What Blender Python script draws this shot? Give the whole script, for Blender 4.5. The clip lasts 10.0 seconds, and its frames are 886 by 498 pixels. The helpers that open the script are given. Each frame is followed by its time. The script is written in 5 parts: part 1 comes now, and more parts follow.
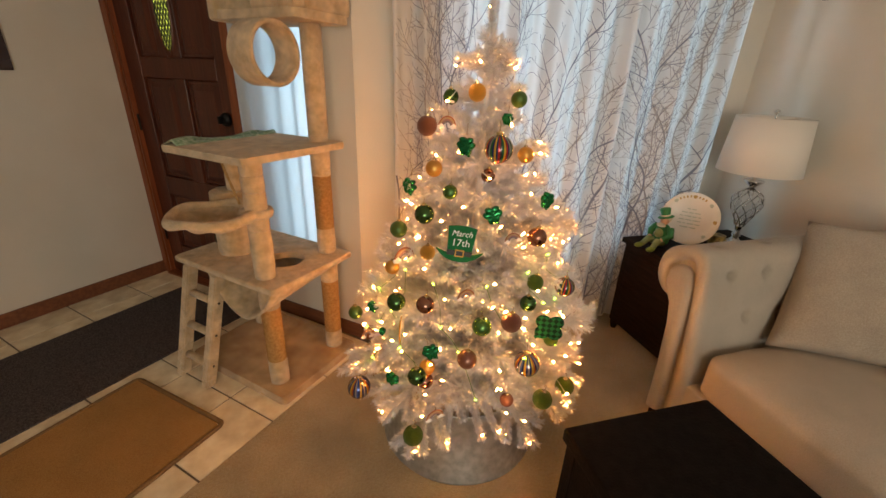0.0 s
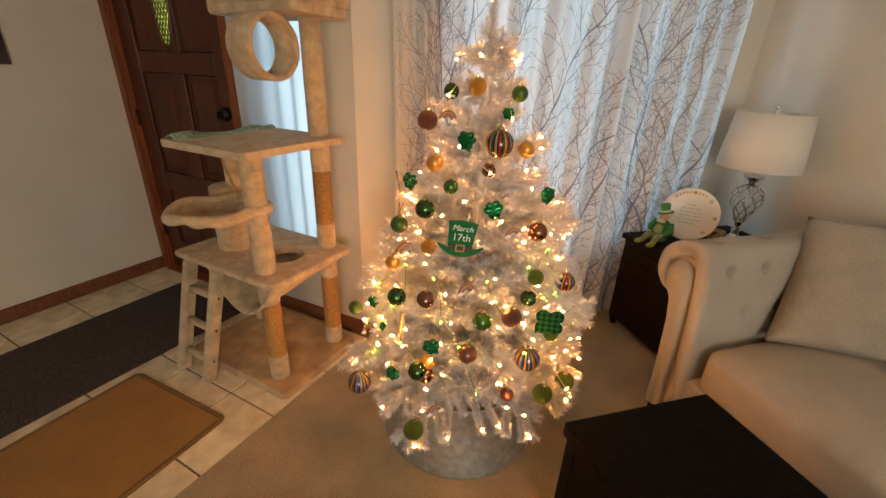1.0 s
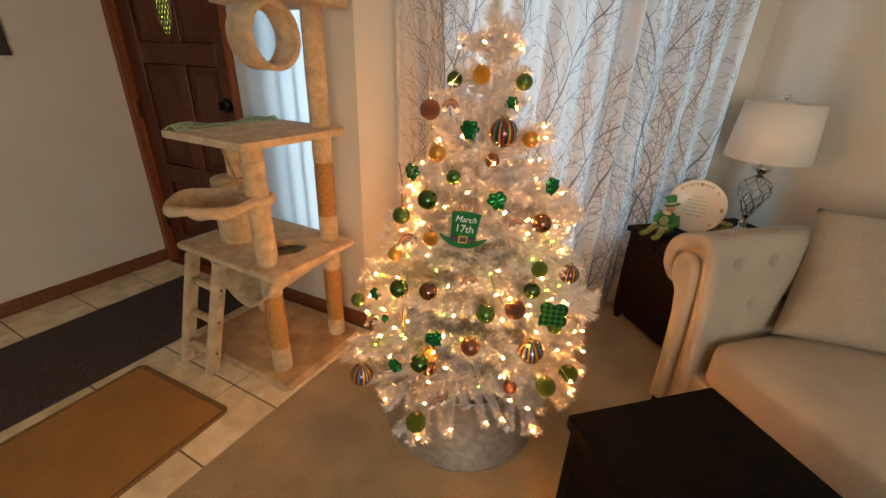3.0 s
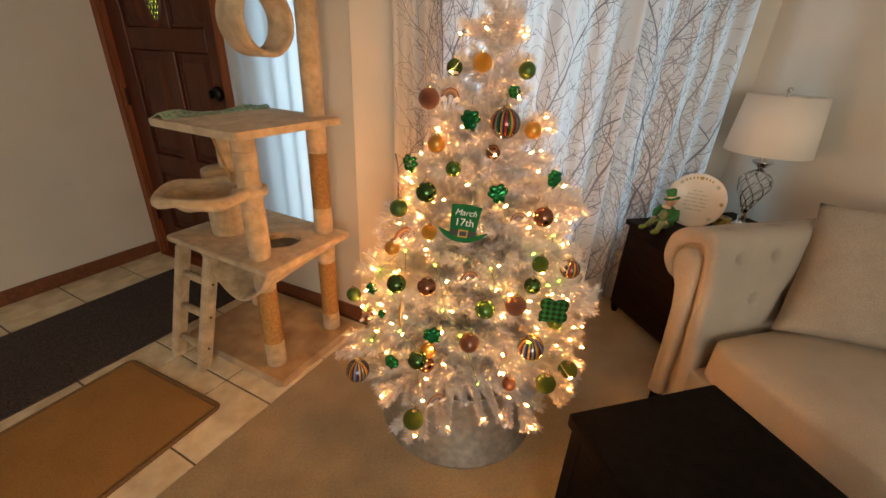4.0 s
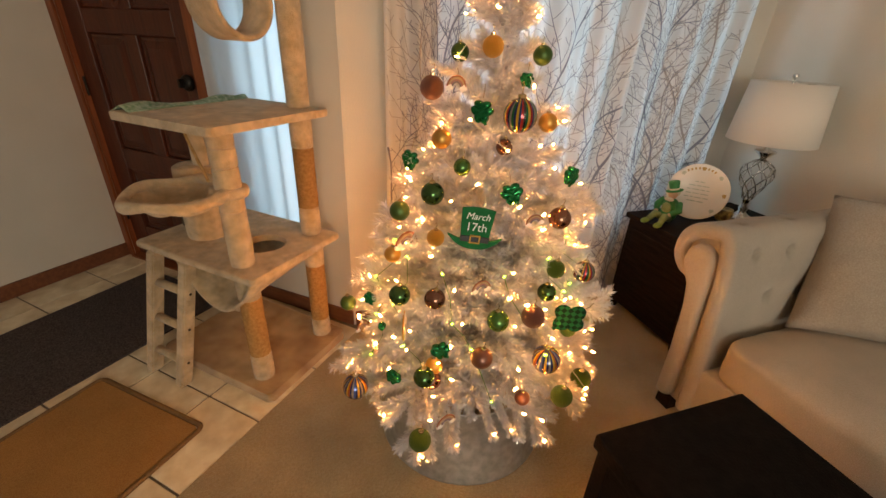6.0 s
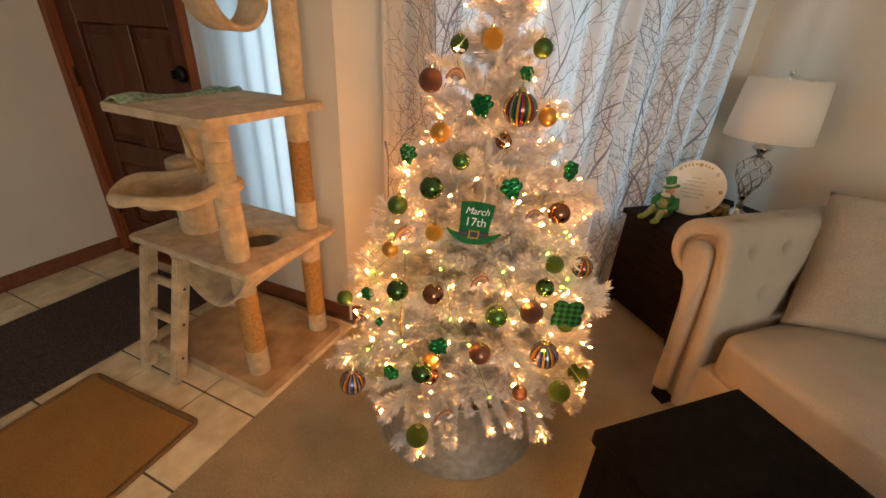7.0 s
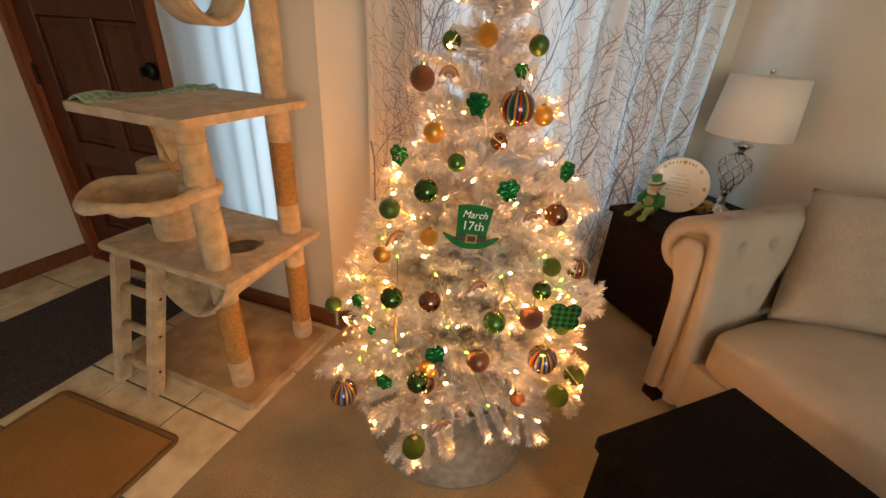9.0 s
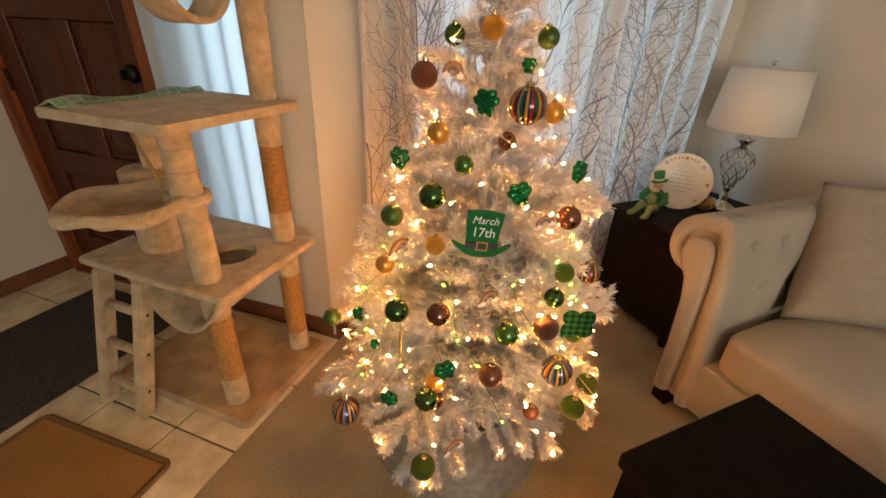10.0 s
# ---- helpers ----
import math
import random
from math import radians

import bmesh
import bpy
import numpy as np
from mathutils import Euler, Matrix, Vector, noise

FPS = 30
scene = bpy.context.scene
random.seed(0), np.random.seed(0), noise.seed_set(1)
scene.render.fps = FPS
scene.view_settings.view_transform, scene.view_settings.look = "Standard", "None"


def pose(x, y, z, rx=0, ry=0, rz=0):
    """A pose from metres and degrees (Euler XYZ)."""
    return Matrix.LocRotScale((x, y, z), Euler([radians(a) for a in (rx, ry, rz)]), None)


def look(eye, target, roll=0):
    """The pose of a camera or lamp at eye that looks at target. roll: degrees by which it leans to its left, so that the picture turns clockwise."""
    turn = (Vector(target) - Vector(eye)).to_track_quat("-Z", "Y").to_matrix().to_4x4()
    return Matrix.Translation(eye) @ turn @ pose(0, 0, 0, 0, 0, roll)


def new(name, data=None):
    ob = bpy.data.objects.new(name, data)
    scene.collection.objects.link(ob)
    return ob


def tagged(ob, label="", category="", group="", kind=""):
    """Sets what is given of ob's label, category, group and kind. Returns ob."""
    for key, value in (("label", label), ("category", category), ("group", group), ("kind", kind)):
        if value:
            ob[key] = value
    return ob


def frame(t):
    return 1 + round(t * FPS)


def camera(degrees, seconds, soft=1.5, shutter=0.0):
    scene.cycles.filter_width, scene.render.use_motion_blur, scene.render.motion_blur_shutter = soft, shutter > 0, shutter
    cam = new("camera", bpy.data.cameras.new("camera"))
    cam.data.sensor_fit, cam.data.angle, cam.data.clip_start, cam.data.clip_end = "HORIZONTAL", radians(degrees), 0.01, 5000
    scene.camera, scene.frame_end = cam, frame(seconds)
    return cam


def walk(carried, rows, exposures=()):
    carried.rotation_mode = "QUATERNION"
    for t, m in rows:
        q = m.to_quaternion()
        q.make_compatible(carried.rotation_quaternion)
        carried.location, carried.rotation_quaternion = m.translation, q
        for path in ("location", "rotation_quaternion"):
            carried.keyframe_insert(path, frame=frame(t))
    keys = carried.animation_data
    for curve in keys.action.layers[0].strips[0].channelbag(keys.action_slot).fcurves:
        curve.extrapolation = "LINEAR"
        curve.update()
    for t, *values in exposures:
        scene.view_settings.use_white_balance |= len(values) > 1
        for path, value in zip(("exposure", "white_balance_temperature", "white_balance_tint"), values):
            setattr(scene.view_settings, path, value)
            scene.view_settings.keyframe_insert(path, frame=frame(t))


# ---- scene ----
cam = camera(94.59, 10.0)
PATH = [
    (0, (0.0300, -0.0554, 1.3936), (0.4163, 1.2715, 0.8104), 2.45),
    (0.5, (0.0269, -0.0535, 1.3905), (0.4141, 1.2712, 0.8029), 2.53),
    (1, (0.0258, -0.0555, 1.3885), (0.4143, 1.2656, 0.7936), 2.54),
    (1.5, (0.0224, -0.0489, 1.3833), (0.4021, 1.2719, 0.7821), 2.31),
    (2, (0.0271, -0.0424, 1.3759), (0.3993, 1.2791, 0.7717), 2.13),
    (2.5, (0.0323, -0.0474, 1.3801), (0.4048, 1.2729, 0.7735), 2.22),
    (4, (0.0281, -0.0099, 1.3652), (0.4203, 1.2889, 0.7254), 2.98),
    (4.5, (0.0268, 0.0320, 1.3656), (0.4401, 1.3213, 0.7201), 3.11),
    (5, (0.0158, 0.0750, 1.3606), (0.4440, 1.3548, 0.7057), 2.98),
    (5.5, (0.0042, 0.1146, 1.3559), (0.4462, 1.3846, 0.6913), 2.94),
    (7, (-0.0078, 0.1410, 1.3487), (0.4594, 1.3901, 0.6620), 3.60),
    (7.5, (-0.0113, 0.1529, 1.3429), (0.4662, 1.3955, 0.6514), 3.92),
    (8, (-0.0160, 0.1591, 1.3479), (0.4747, 1.3983, 0.6597), 4.06),
    (8.5, (-0.0174, 0.1651, 1.3464), (0.4936, 1.3960, 0.6581), 4.09),
    (9, (-0.0287, 0.1954, 1.3443), (0.5052, 1.4156, 0.6544), 3.97),
    (9.5, (-0.0409, 0.2421, 1.3372), (0.5150, 1.4513, 0.6453), 3.69),
    (10, (-0.0355, 0.2714, 1.3303), (0.5244, 1.4803, 0.6409), 3.08),
]
walk(cam, [(t, look(eye, target, roll)) for t, eye, target, roll in PATH], exposures=[(0.0, 0.04, 6560, 10), (5.5, 0.0, 6660, 10), (10.0, 0.0, 6660, 10)])

# ---- light ----
E_TURN, D_TURN = -43.5, -40.9            # the entry's axes and its door wall, turned from the living room's
ENTRY = pose(0, 0, 0, 0, 0, E_TURN)
DOOR_CORNER = ENTRY @ Vector((-1.205, 1.52, 0))
DOORWALL = pose(*DOOR_CORNER, 0, 0, D_TURN)  # x runs to minus from the corner, y points outside
WIN_Y, RIGHT_X, BACK_Y, CEIL = 1.93, 2.41, -3.6, 2.44

world = bpy.data.worlds.new("world")
scene.world = world
world.use_nodes = True
sky = world.node_tree.nodes.new("ShaderNodeTexSky")
sky.sky_type, sky.sun_disc = "NISHITA", False
sky.sun_elevation, sky.sun_rotation = radians(38), radians(150)
world.node_tree.links.new(sky.outputs[0], world.node_tree.nodes["Background"].inputs[0])
world.node_tree.nodes["Background"].inputs[1].default_value = 0.1


def area(name, m, w, h, power, colour):
    d = bpy.data.lights.new(name, "AREA")
    d.shape, d.size, d.size_y, d.energy, d.color = "RECTANGLE", w, h, power, colour
    ob = new(name, d)
    ob.matrix_world = m
    return ob


DAY = (0.60, 0.84, 1.0)
# daylight in the openings: the curtained window, the sidelight by the door, and the window behind the viewer
area("window_daylight", look((-0.6, WIN_Y + 3.2, 2.2), (1.4, WIN_Y, 1.25)), 0.9, 1.3, 110, DAY)
area("sidelight_daylight", DOORWALL @ pose(-0.45, 0.14, 1.25, -90, 0, 0), 0.5, 1.5, 1.3, DAY)
area("rear_daylight", look((-0.3, BACK_Y + 0.35, 1.35), (2.0, 0, 1.35)), 2.0, 1.3, 79, (1.0, 0.89, 0.73))

# ---- materials ----
def nodes_of(name):
    m = bpy.data.materials.new(name)
    m.use_nodes = True
    return m, m.node_tree.nodes, m.node_tree.links, m.node_tree.nodes["Principled BSDF"]


def surface(name, a, b=None, scale=8.0, rough=0.7, metal=0.0, bump=0.0, bump_scale=80.0, stretch=(1, 1, 1), spread=0.0, detail=4.0,
            sheen=0.0, blot=0.0, blot_scale=2.0, coat=0.0, spec=0.5):
    """Colour a to b over a noise, larger blotches, a fine relief, and a spread between alike pieces."""
    m, n, l, p = nodes_of(name)
    b = b or a
    co = n.new("ShaderNodeTexCoord")
    mp = n.new("ShaderNodeMapping")
    mp.inputs["Scale"].default_value = stretch
    l.new(co.outputs["Object"], mp.inputs[0])
    tx = n.new("ShaderNodeTexNoise")
    tx.inputs["Scale"].default_value, tx.inputs["Detail"].default_value = scale, detail
    l.new(mp.outputs[0], tx.inputs[0])
    ramp = n.new("ShaderNodeValToRGB")
    ramp.color_ramp.elements[0].position, ramp.color_ramp.elements[1].position = 0.32, 0.68
    ramp.color_ramp.elements[0].color, ramp.color_ramp.elements[1].color = (*a, 1), (*b, 1)
    l.new(tx.outputs[0], ramp.inputs[0])
    last = ramp.outputs[0]
    if blot or spread:
        hsv = n.new("ShaderNodeHueSaturation")
        l.new(last, hsv.inputs["Color"])
        add = n.new("ShaderNodeMath")
        add.operation, add.inputs[0].default_value, add.inputs[1].default_value = "ADD", 1.0, 0.0
        if blot:
            t2 = n.new("ShaderNodeTexNoise")
            t2.inputs["Scale"].default_value = blot_scale
            l.new(mp.outputs[0], t2.inputs[0])
            mr = n.new("ShaderNodeMapRange")
            mr.inputs[1].default_value, mr.inputs[2].default_value = 0.3, 0.7
            mr.inputs[3].default_value, mr.inputs[4].default_value = 1 - blot, 1 + blot
            l.new(t2.outputs[0], mr.inputs[0])
            l.new(mr.outputs[0], add.inputs[0])
        if spread:
            ob = n.new("ShaderNodeObjectInfo")
            mr2 = n.new("ShaderNodeMapRange")
            mr2.inputs[3].default_value, mr2.inputs[4].default_value = -spread, spread
            l.new(ob.outputs["Random"], mr2.inputs[0])
            l.new(mr2.outputs[0], add.inputs[1])
        l.new(add.outputs[0], hsv.inputs["Value"])
        last = hsv.outputs[0]
    l.new(last, p.inputs["Base Color"])
    p.inputs["Roughness"].default_value, p.inputs["Metallic"].default_value = rough, metal
    p.inputs["Sheen Weight"].default_value = sheen
    p.inputs["Coat Weight"].default_value = coat
    p.inputs["Specular IOR Level"].default_value = spec
    if bump:
        t3 = n.new("ShaderNodeTexNoise")
        t3.inputs["Scale"].default_value, t3.inputs["Detail"].default_value = bump_scale, 6.0
        l.new(mp.outputs[0], t3.inputs[0])
        bp = n.new("ShaderNodeBump")
        bp.inputs["Strength"].default_value, bp.inputs["Distance"].default_value = bump, 0.01
        l.new(t3.outputs[0], bp.inputs["Height"])
        l.new(bp.outputs[0], p.inputs["Normal"])
    return m


def glow(name, colour, strength):
    m, n, l, p = nodes_of(name)
    p.inputs["Base Color"].default_value = (*colour, 1)
    p.inputs["Emission Color"].default_value = (*colour, 1)
    p.inputs["Emission Strength"].default_value = strength
    return m


M_WALL = surface("wall_paint", (0.575, 0.55, 0.485), (0.615, 0.59, 0.525), 3, 0.85, bump=0.12, bump_scale=140)
M_CEIL = surface("ceiling_paint", (0.76, 0.75, 0.72), (0.8, 0.79, 0.76), 3, 0.9, bump=0.2, bump_scale=90)
M_CARPET = surface("carpet_pile", (0.345, 0.26, 0.14), (0.46, 0.36, 0.21), 120, 1.0, bump=1.0, bump_scale=260, blot=0.19, blot_scale=4.5, sheen=0.3)
M_TILE = surface("glazed_tile", (0.62, 0.51, 0.33), (0.81, 0.73, 0.55), 13, 0.38, bump=0.15, bump_scale=25, spread=0.06, blot=0.14, blot_scale=5)
M_GROUT = surface("grout", (0.16, 0.13, 0.10), (0.22, 0.18, 0.14), 40, 0.95)
M_RUNNER = surface("runner_pile", (0.022, 0.017, 0.018), (0.10, 0.082, 0.08), 150, 1.0, bump=1.0, bump_scale=170)
M_MAT = surface("coir_mat", (0.36, 0.178, 0.050), (0.50, 0.28, 0.088), 320, 1.0, bump=0.9, bump_scale=420, blot=0.08, blot_scale=6)
M_MATEDGE = surface("mat_binding", (0.16, 0.09, 0.035), (0.22, 0.13, 0.05), 120, 0.9, bump=0.4, bump_scale=200)
M_DOOR = surface("dark_stained_wood", (0.052, 0.0105, 0.004), (0.098, 0.023, 0.008), 5, 0.42, bump=0.15, bump_scale=30, stretch=(9, 9, 0.7), blot=0.15)
M_CASING = surface("casing_wood", (0.17, 0.042, 0.012), (0.27, 0.080, 0.025), 6, 0.45, bump=0.15, bump_scale=30, stretch=(9, 9, 0.7), blot=0.12)
M_BASE = surface("baseboard_wood", (0.12, 0.04, 0.018), (0.19, 0.07, 0.03), 6, 0.45, stretch=(1, 9, 9), blot=0.12)
M_BLACKMETAL = surface("black_metal", (0.012, 0.012, 0.012), (0.02, 0.02, 0.02), 30, 0.4, 0.6)
M_PLUSH = surface("beige_plush", (0.48, 0.325, 0.16), (0.70, 0.53, 0.315), 15, 1.0, bump=0.9, bump_scale=230, blot=0.16, blot_scale=34, sheen=0.4, detail=7.0)
# base plush: worn tan, with some shading also put into its darker brown
M_PLUSH_WORN_SHADED = surface("worn_shaded_tan_plush", (0.34, 0.18, 0.055), (0.58, 0.38, 0.17), 11, 1.0, bump=0.8, bump_scale=260, blot=0.2, blot_scale=6, sheen=0.4)
M_SISAL = surface("sisal_rope", (0.37, 0.20, 0.062), (0.52, 0.31, 0.115), 90, 0.95, bump=0.6, bump_scale=160)
M_SOFA = surface("linen_weave", (0.385, 0.34, 0.27), (0.465, 0.415, 0.34), 260, 0.95, bump=0.7, bump_scale=420, blot=0.08, blot_scale=7, sheen=0.2)
M_PILLOW = surface("pillow_weave", (0.33, 0.29, 0.23), (0.44, 0.39, 0.32), 220, 0.95, bump=0.8, bump_scale=380, blot=0.1, blot_scale=9, sheen=0.2)
M_LEATHER = surface("black_leather", (0.003, 0.0025, 0.002), (0.007, 0.0055, 0.005), 40, 0.62, spec=0.05, bump=0.25, bump_scale=160, blot=0.15, blot_scale=5)
M_ESPRESSO = surface("espresso_wood", (0.010, 0.007, 0.005), (0.022, 0.014, 0.010), 8, 0.5, stretch=(1, 1, 8), spec=0.05)
M_ZINC = surface("galvanised_steel", (0.36, 0.38, 0.38), (0.52, 0.54, 0.54), 34, 0.42, 0.85, bump=0.08, bump_scale=40, blot=0.1, blot_scale=9)
M_CHROME = surface("brushed_nickel", (0.55, 0.52, 0.48), (0.62, 0.6, 0.56), 30, 0.22, 1.0)


# ---- building ----
def part(name, bm, material, parent=None, label="", smooth=False, m=None, recalc=True):
    """Links a bmesh as one mesh object, under a thing or a part."""
    me = bpy.data.meshes.new(name)
    if recalc:
        bmesh.ops.recalc_face_normals(bm, faces=bm.faces)
    bm.to_mesh(me)
    bm.free()
    for f in me.polygons:
        f.use_smooth = smooth
    for x in (material if isinstance(material, (list, tuple)) else [material]):
        me.materials.append(x)
    ob = new(name, me)
    ob.parent = parent
    if m is not None:
        ob.matrix_local = m
    if label:
        ob["label"] = label
    return ob


def shared(name, me, parent, m):
    """One more object on a mesh that others use too."""
    ob = new(name, me)
    ob.parent = parent
    ob.matrix_local = m
    return ob


def thing(name, m, label, category, group="", kind=""):
    ob = new(name)
    ob.matrix_world = m
    ob.empty_display_size = 0.1
    return tagged(ob, label, category, group, kind)


def box(x0, y0, z0, x1, y1, z1, bevel=0.0, seg=2, bm=None):
    own = bmesh.new()
    bmesh.ops.create_cube(own, size=1.0)
    for v in own.verts:
        v.co = Vector(((x0 + x1) / 2 + v.co.x * (x1 - x0), (y0 + y1) / 2 + v.co.y * (y1 - y0), (z0 + z1) / 2 + v.co.z * (z1 - z0)))
    if bevel:
        bmesh.ops.bevel(own, geom=own.edges[:], offset=bevel, segments=seg, profile=0.6, affect="EDGES")
    return merged(bm, own)


def merged(bm, own):
    if bm is None:
        return own
    me = bpy.data.meshes.new("tmp")
    own.to_mesh(me)
    own.free()
    bm.from_mesh(me)
    bpy.data.meshes.remove(me)
    return bm


def lathe(profile, n=24, bm=None, cap=False):
    """A turned shape round z from (radius, height) pairs."""
    bm = bm or bmesh.new()
    rings = []
    for r, z in profile:
        if r < 1e-5:
            rings.append([bm.verts.new((0, 0, z))])
        else:
            rings.append([bm.verts.new((r * math.cos(2 * math.pi * i / n), r * math.sin(2 * math.pi * i / n), z)) for i in range(n)])
    for a, b in zip(rings, rings[1:]):
        for i in range(n):
            j = (i + 1) % n
            q = [a[i % len(a)], a[j % len(a)], b[j % len(b)], b[i % len(b)]]
            q = [v for k, v in enumerate(q) if v not in q[:k]]
            if len(q) > 2:
                bm.faces.new(q)
    if cap:
        for ring in (rings[0], rings[-1]):
            if len(ring) > 2:
                bm.faces.new(ring)
    return bm


def tube(points, radius, n=8, bm=None, closed=False):
    """A round bar along points; radius: one number, or one for each point."""
    bm = bm or bmesh.new()
    pts = [Vector(p) for p in points]
    rad = radius if isinstance(radius, (list, tuple)) else [radius] * len(pts)
    rings = []
    side = None
    for i, p in enumerate(pts):
        a, b = pts[max(i - 1, 0)], pts[min(i + 1, len(pts) - 1)]
        if closed:
            a, b = pts[i - 1], pts[(i + 1) % len(pts)]
        way = (b - a).normalized()
        if side is None:
            side = way.orthogonal().normalized()
        side = (side - way * side.dot(way)).normalized()
        up = way.cross(side)
        rings.append([bm.verts.new(p + rad[i] * (math.cos(2 * math.pi * k / n) * side + math.sin(2 * math.pi * k / n) * up)) for k in range(n)])
    pairs = list(zip(rings, rings[1:])) + ([(rings[-1], rings[0])] if closed else [])
    for a, b in pairs:
        for k in range(n):
            bm.faces.new([a[k], a[(k + 1) % n], b[(k + 1) % n], b[k]])
    if not closed:
        bm.faces.new(rings[0]), bm.faces.new(rings[-1])
    return bm


def slab(outline, z0, z1, bevel=0.0, seg=2, bm=None):
    """An upright prism over an outline of (x, y)."""
    own = bmesh.new()
    low = [own.verts.new((x, y, z0)) for x, y in outline]
    top = [own.verts.new((x, y, z1)) for x, y in outline]
    own.faces.new(low[::-1]), own.faces.new(top)
    n = len(low)
    for i in range(n):
        own.faces.new([low[i], low[(i + 1) % n], top[(i + 1) % n], top[i]])
    if bevel:
        rim = [e for e in own.edges if abs(e.verts[0].co.z - e.verts[1].co.z) < 1e-6]
        bmesh.ops.bevel(own, geom=rim, offset=bevel, segments=seg, profile=0.6, affect="EDGES")
    return merged(bm, own)


def turned(bm, m):
    bmesh.ops.transform(bm, matrix=m, verts=bm.verts)
    return bm


def wall_with_holes(x0, x1, z0, z1, y0, y1, holes, bm=None):
    """A wall along x of thickness y0..y1 with square holes (xa, xb, za, zb)."""
    bm = bm or bmesh.new()
    xs = sorted({x0, x1, *[h[0] for h in holes], *[h[1] for h in holes]})
    for a, b in zip(xs, xs[1:]):
        cuts = sorted((h[2], h[3]) for h in holes if h[0] <= a + 1e-6 and h[1] >= b - 1e-6)
        z = z0
        for lo, hi in cuts:
            if lo > z + 1e-6:
                box(a, y0, z, b, y1, lo, bm=bm)
            z = hi
        if z < z1 - 1e-6:
            box(a, y0, z, b, y1, z1, bm=bm)
    return bm


def structure(name, bm, material, label, category, m=None, smooth=False):
    ob = part(name, bm, material, None, "", smooth)
    if m is not None:
        ob.matrix_world = m
    return tagged(ob, label, category, kind="structure")


# ---- setting ----
def e2l(x, y):
    v = ENTRY @ Vector((x, y, 0))
    return v.x, v.y


TILE_EDGE, LEFT_X = -1.165, -2.97
# carpet: the living room's side of the edge line
structure("floor_carpet", slab([e2l(TILE_EDGE, 1.75), e2l(TILE_EDGE, -6.8), (RIGHT_X + 0.2, -5.0), (RIGHT_X + 0.2, WIN_Y + 0.3), (0.1, WIN_Y + 0.3)], -0.06, 0.0), M_CARPET,
          "beige cut pile carpet over the living room floor", "carpet")
tile_bed = structure("floor_tiles", slab([(LEFT_X - 0.1, -6.8), (TILE_EDGE, -6.8), (TILE_EDGE, 1.75), (LEFT_X - 0.1, 1.75)], -0.06, -0.007), M_GROUT,
                     "cream glazed square floor tiles with dark grout in the entry", "tile floor", ENTRY)

# window wall with the curtained window, right wall, rear wall, left wall, door wall
structure("wall_window", wall_with_holes(0.165, RIGHT_X, 0, CEIL, WIN_Y, WIN_Y + 0.14, [(0.45, 2.15, 0.50, 2.15)]), M_WALL,
          "plain greige painted wall round the curtained window", "wall")
structure("wall_right", box(RIGHT_X, BACK_Y, 0, RIGHT_X + 0.14, WIN_Y + 0.14, CEIL), M_WALL, "plain greige painted wall behind the sofa", "wall")
structure("wall_rear", wall_with_holes(-8.2, RIGHT_X, 0, CEIL, BACK_Y - 0.14, BACK_Y, [(-1.35, 0.75, 0.65, 2.05)]), M_WALL,
          "plain painted wall at the far end of the room", "wall")
structure("wall_left", box(LEFT_X - 0.14, -8.4, 0, LEFT_X, 1.70, CEIL), M_WALL, "plain greige painted entry wall", "wall", ENTRY)
D_LEFT = -1.80
structure("wall_door", wall_with_holes(D_LEFT, 0.0, 0, CEIL, 0, 0.14, [(-1.72, -0.80, 0.0, 2.08), (-0.70, -0.19, 0.47, 2.08)]), M_WALL,
          "painted entry wall with the front door and a sidelight", "wall", DOORWALL)
structure("wall_corner", turned(lathe([(0.10, 0.0), (0.10, CEIL)], 16, cap=True), pose(DOOR_CORNER.x + 0.036, DOOR_CORNER.y + 0.108, 0)), M_WALL, "plain painted corner post between the two walls", "wall")
structure("ceiling", slab([(-9, -6), (3, -6), (3, 4.5), (-9, 4.5)], CEIL, CEIL + 0.1), M_CEIL, "plain white ceiling", "ceiling")
structure("baseboard_left", box(LEFT_X, -7.0, 0, LEFT_X + 0.014, 1.43, 0.085, 0.004), M_BASE, "dark red-brown wooden baseboard", "baseboard", ENTRY)
structure("baseboard_door", box(-0.72, -0.014, 0, -0.004, 0.0, 0.085, 0.004), M_BASE, "dark red-brown wooden baseboard under the sidelight", "baseboard", DOORWALL)
structure("baseboard_window", box(0.175, WIN_Y - 0.014, 0, RIGHT_X, WIN_Y, 0.085, 0.004), M_BASE, "dark red-brown wooden baseboard", "baseboard")


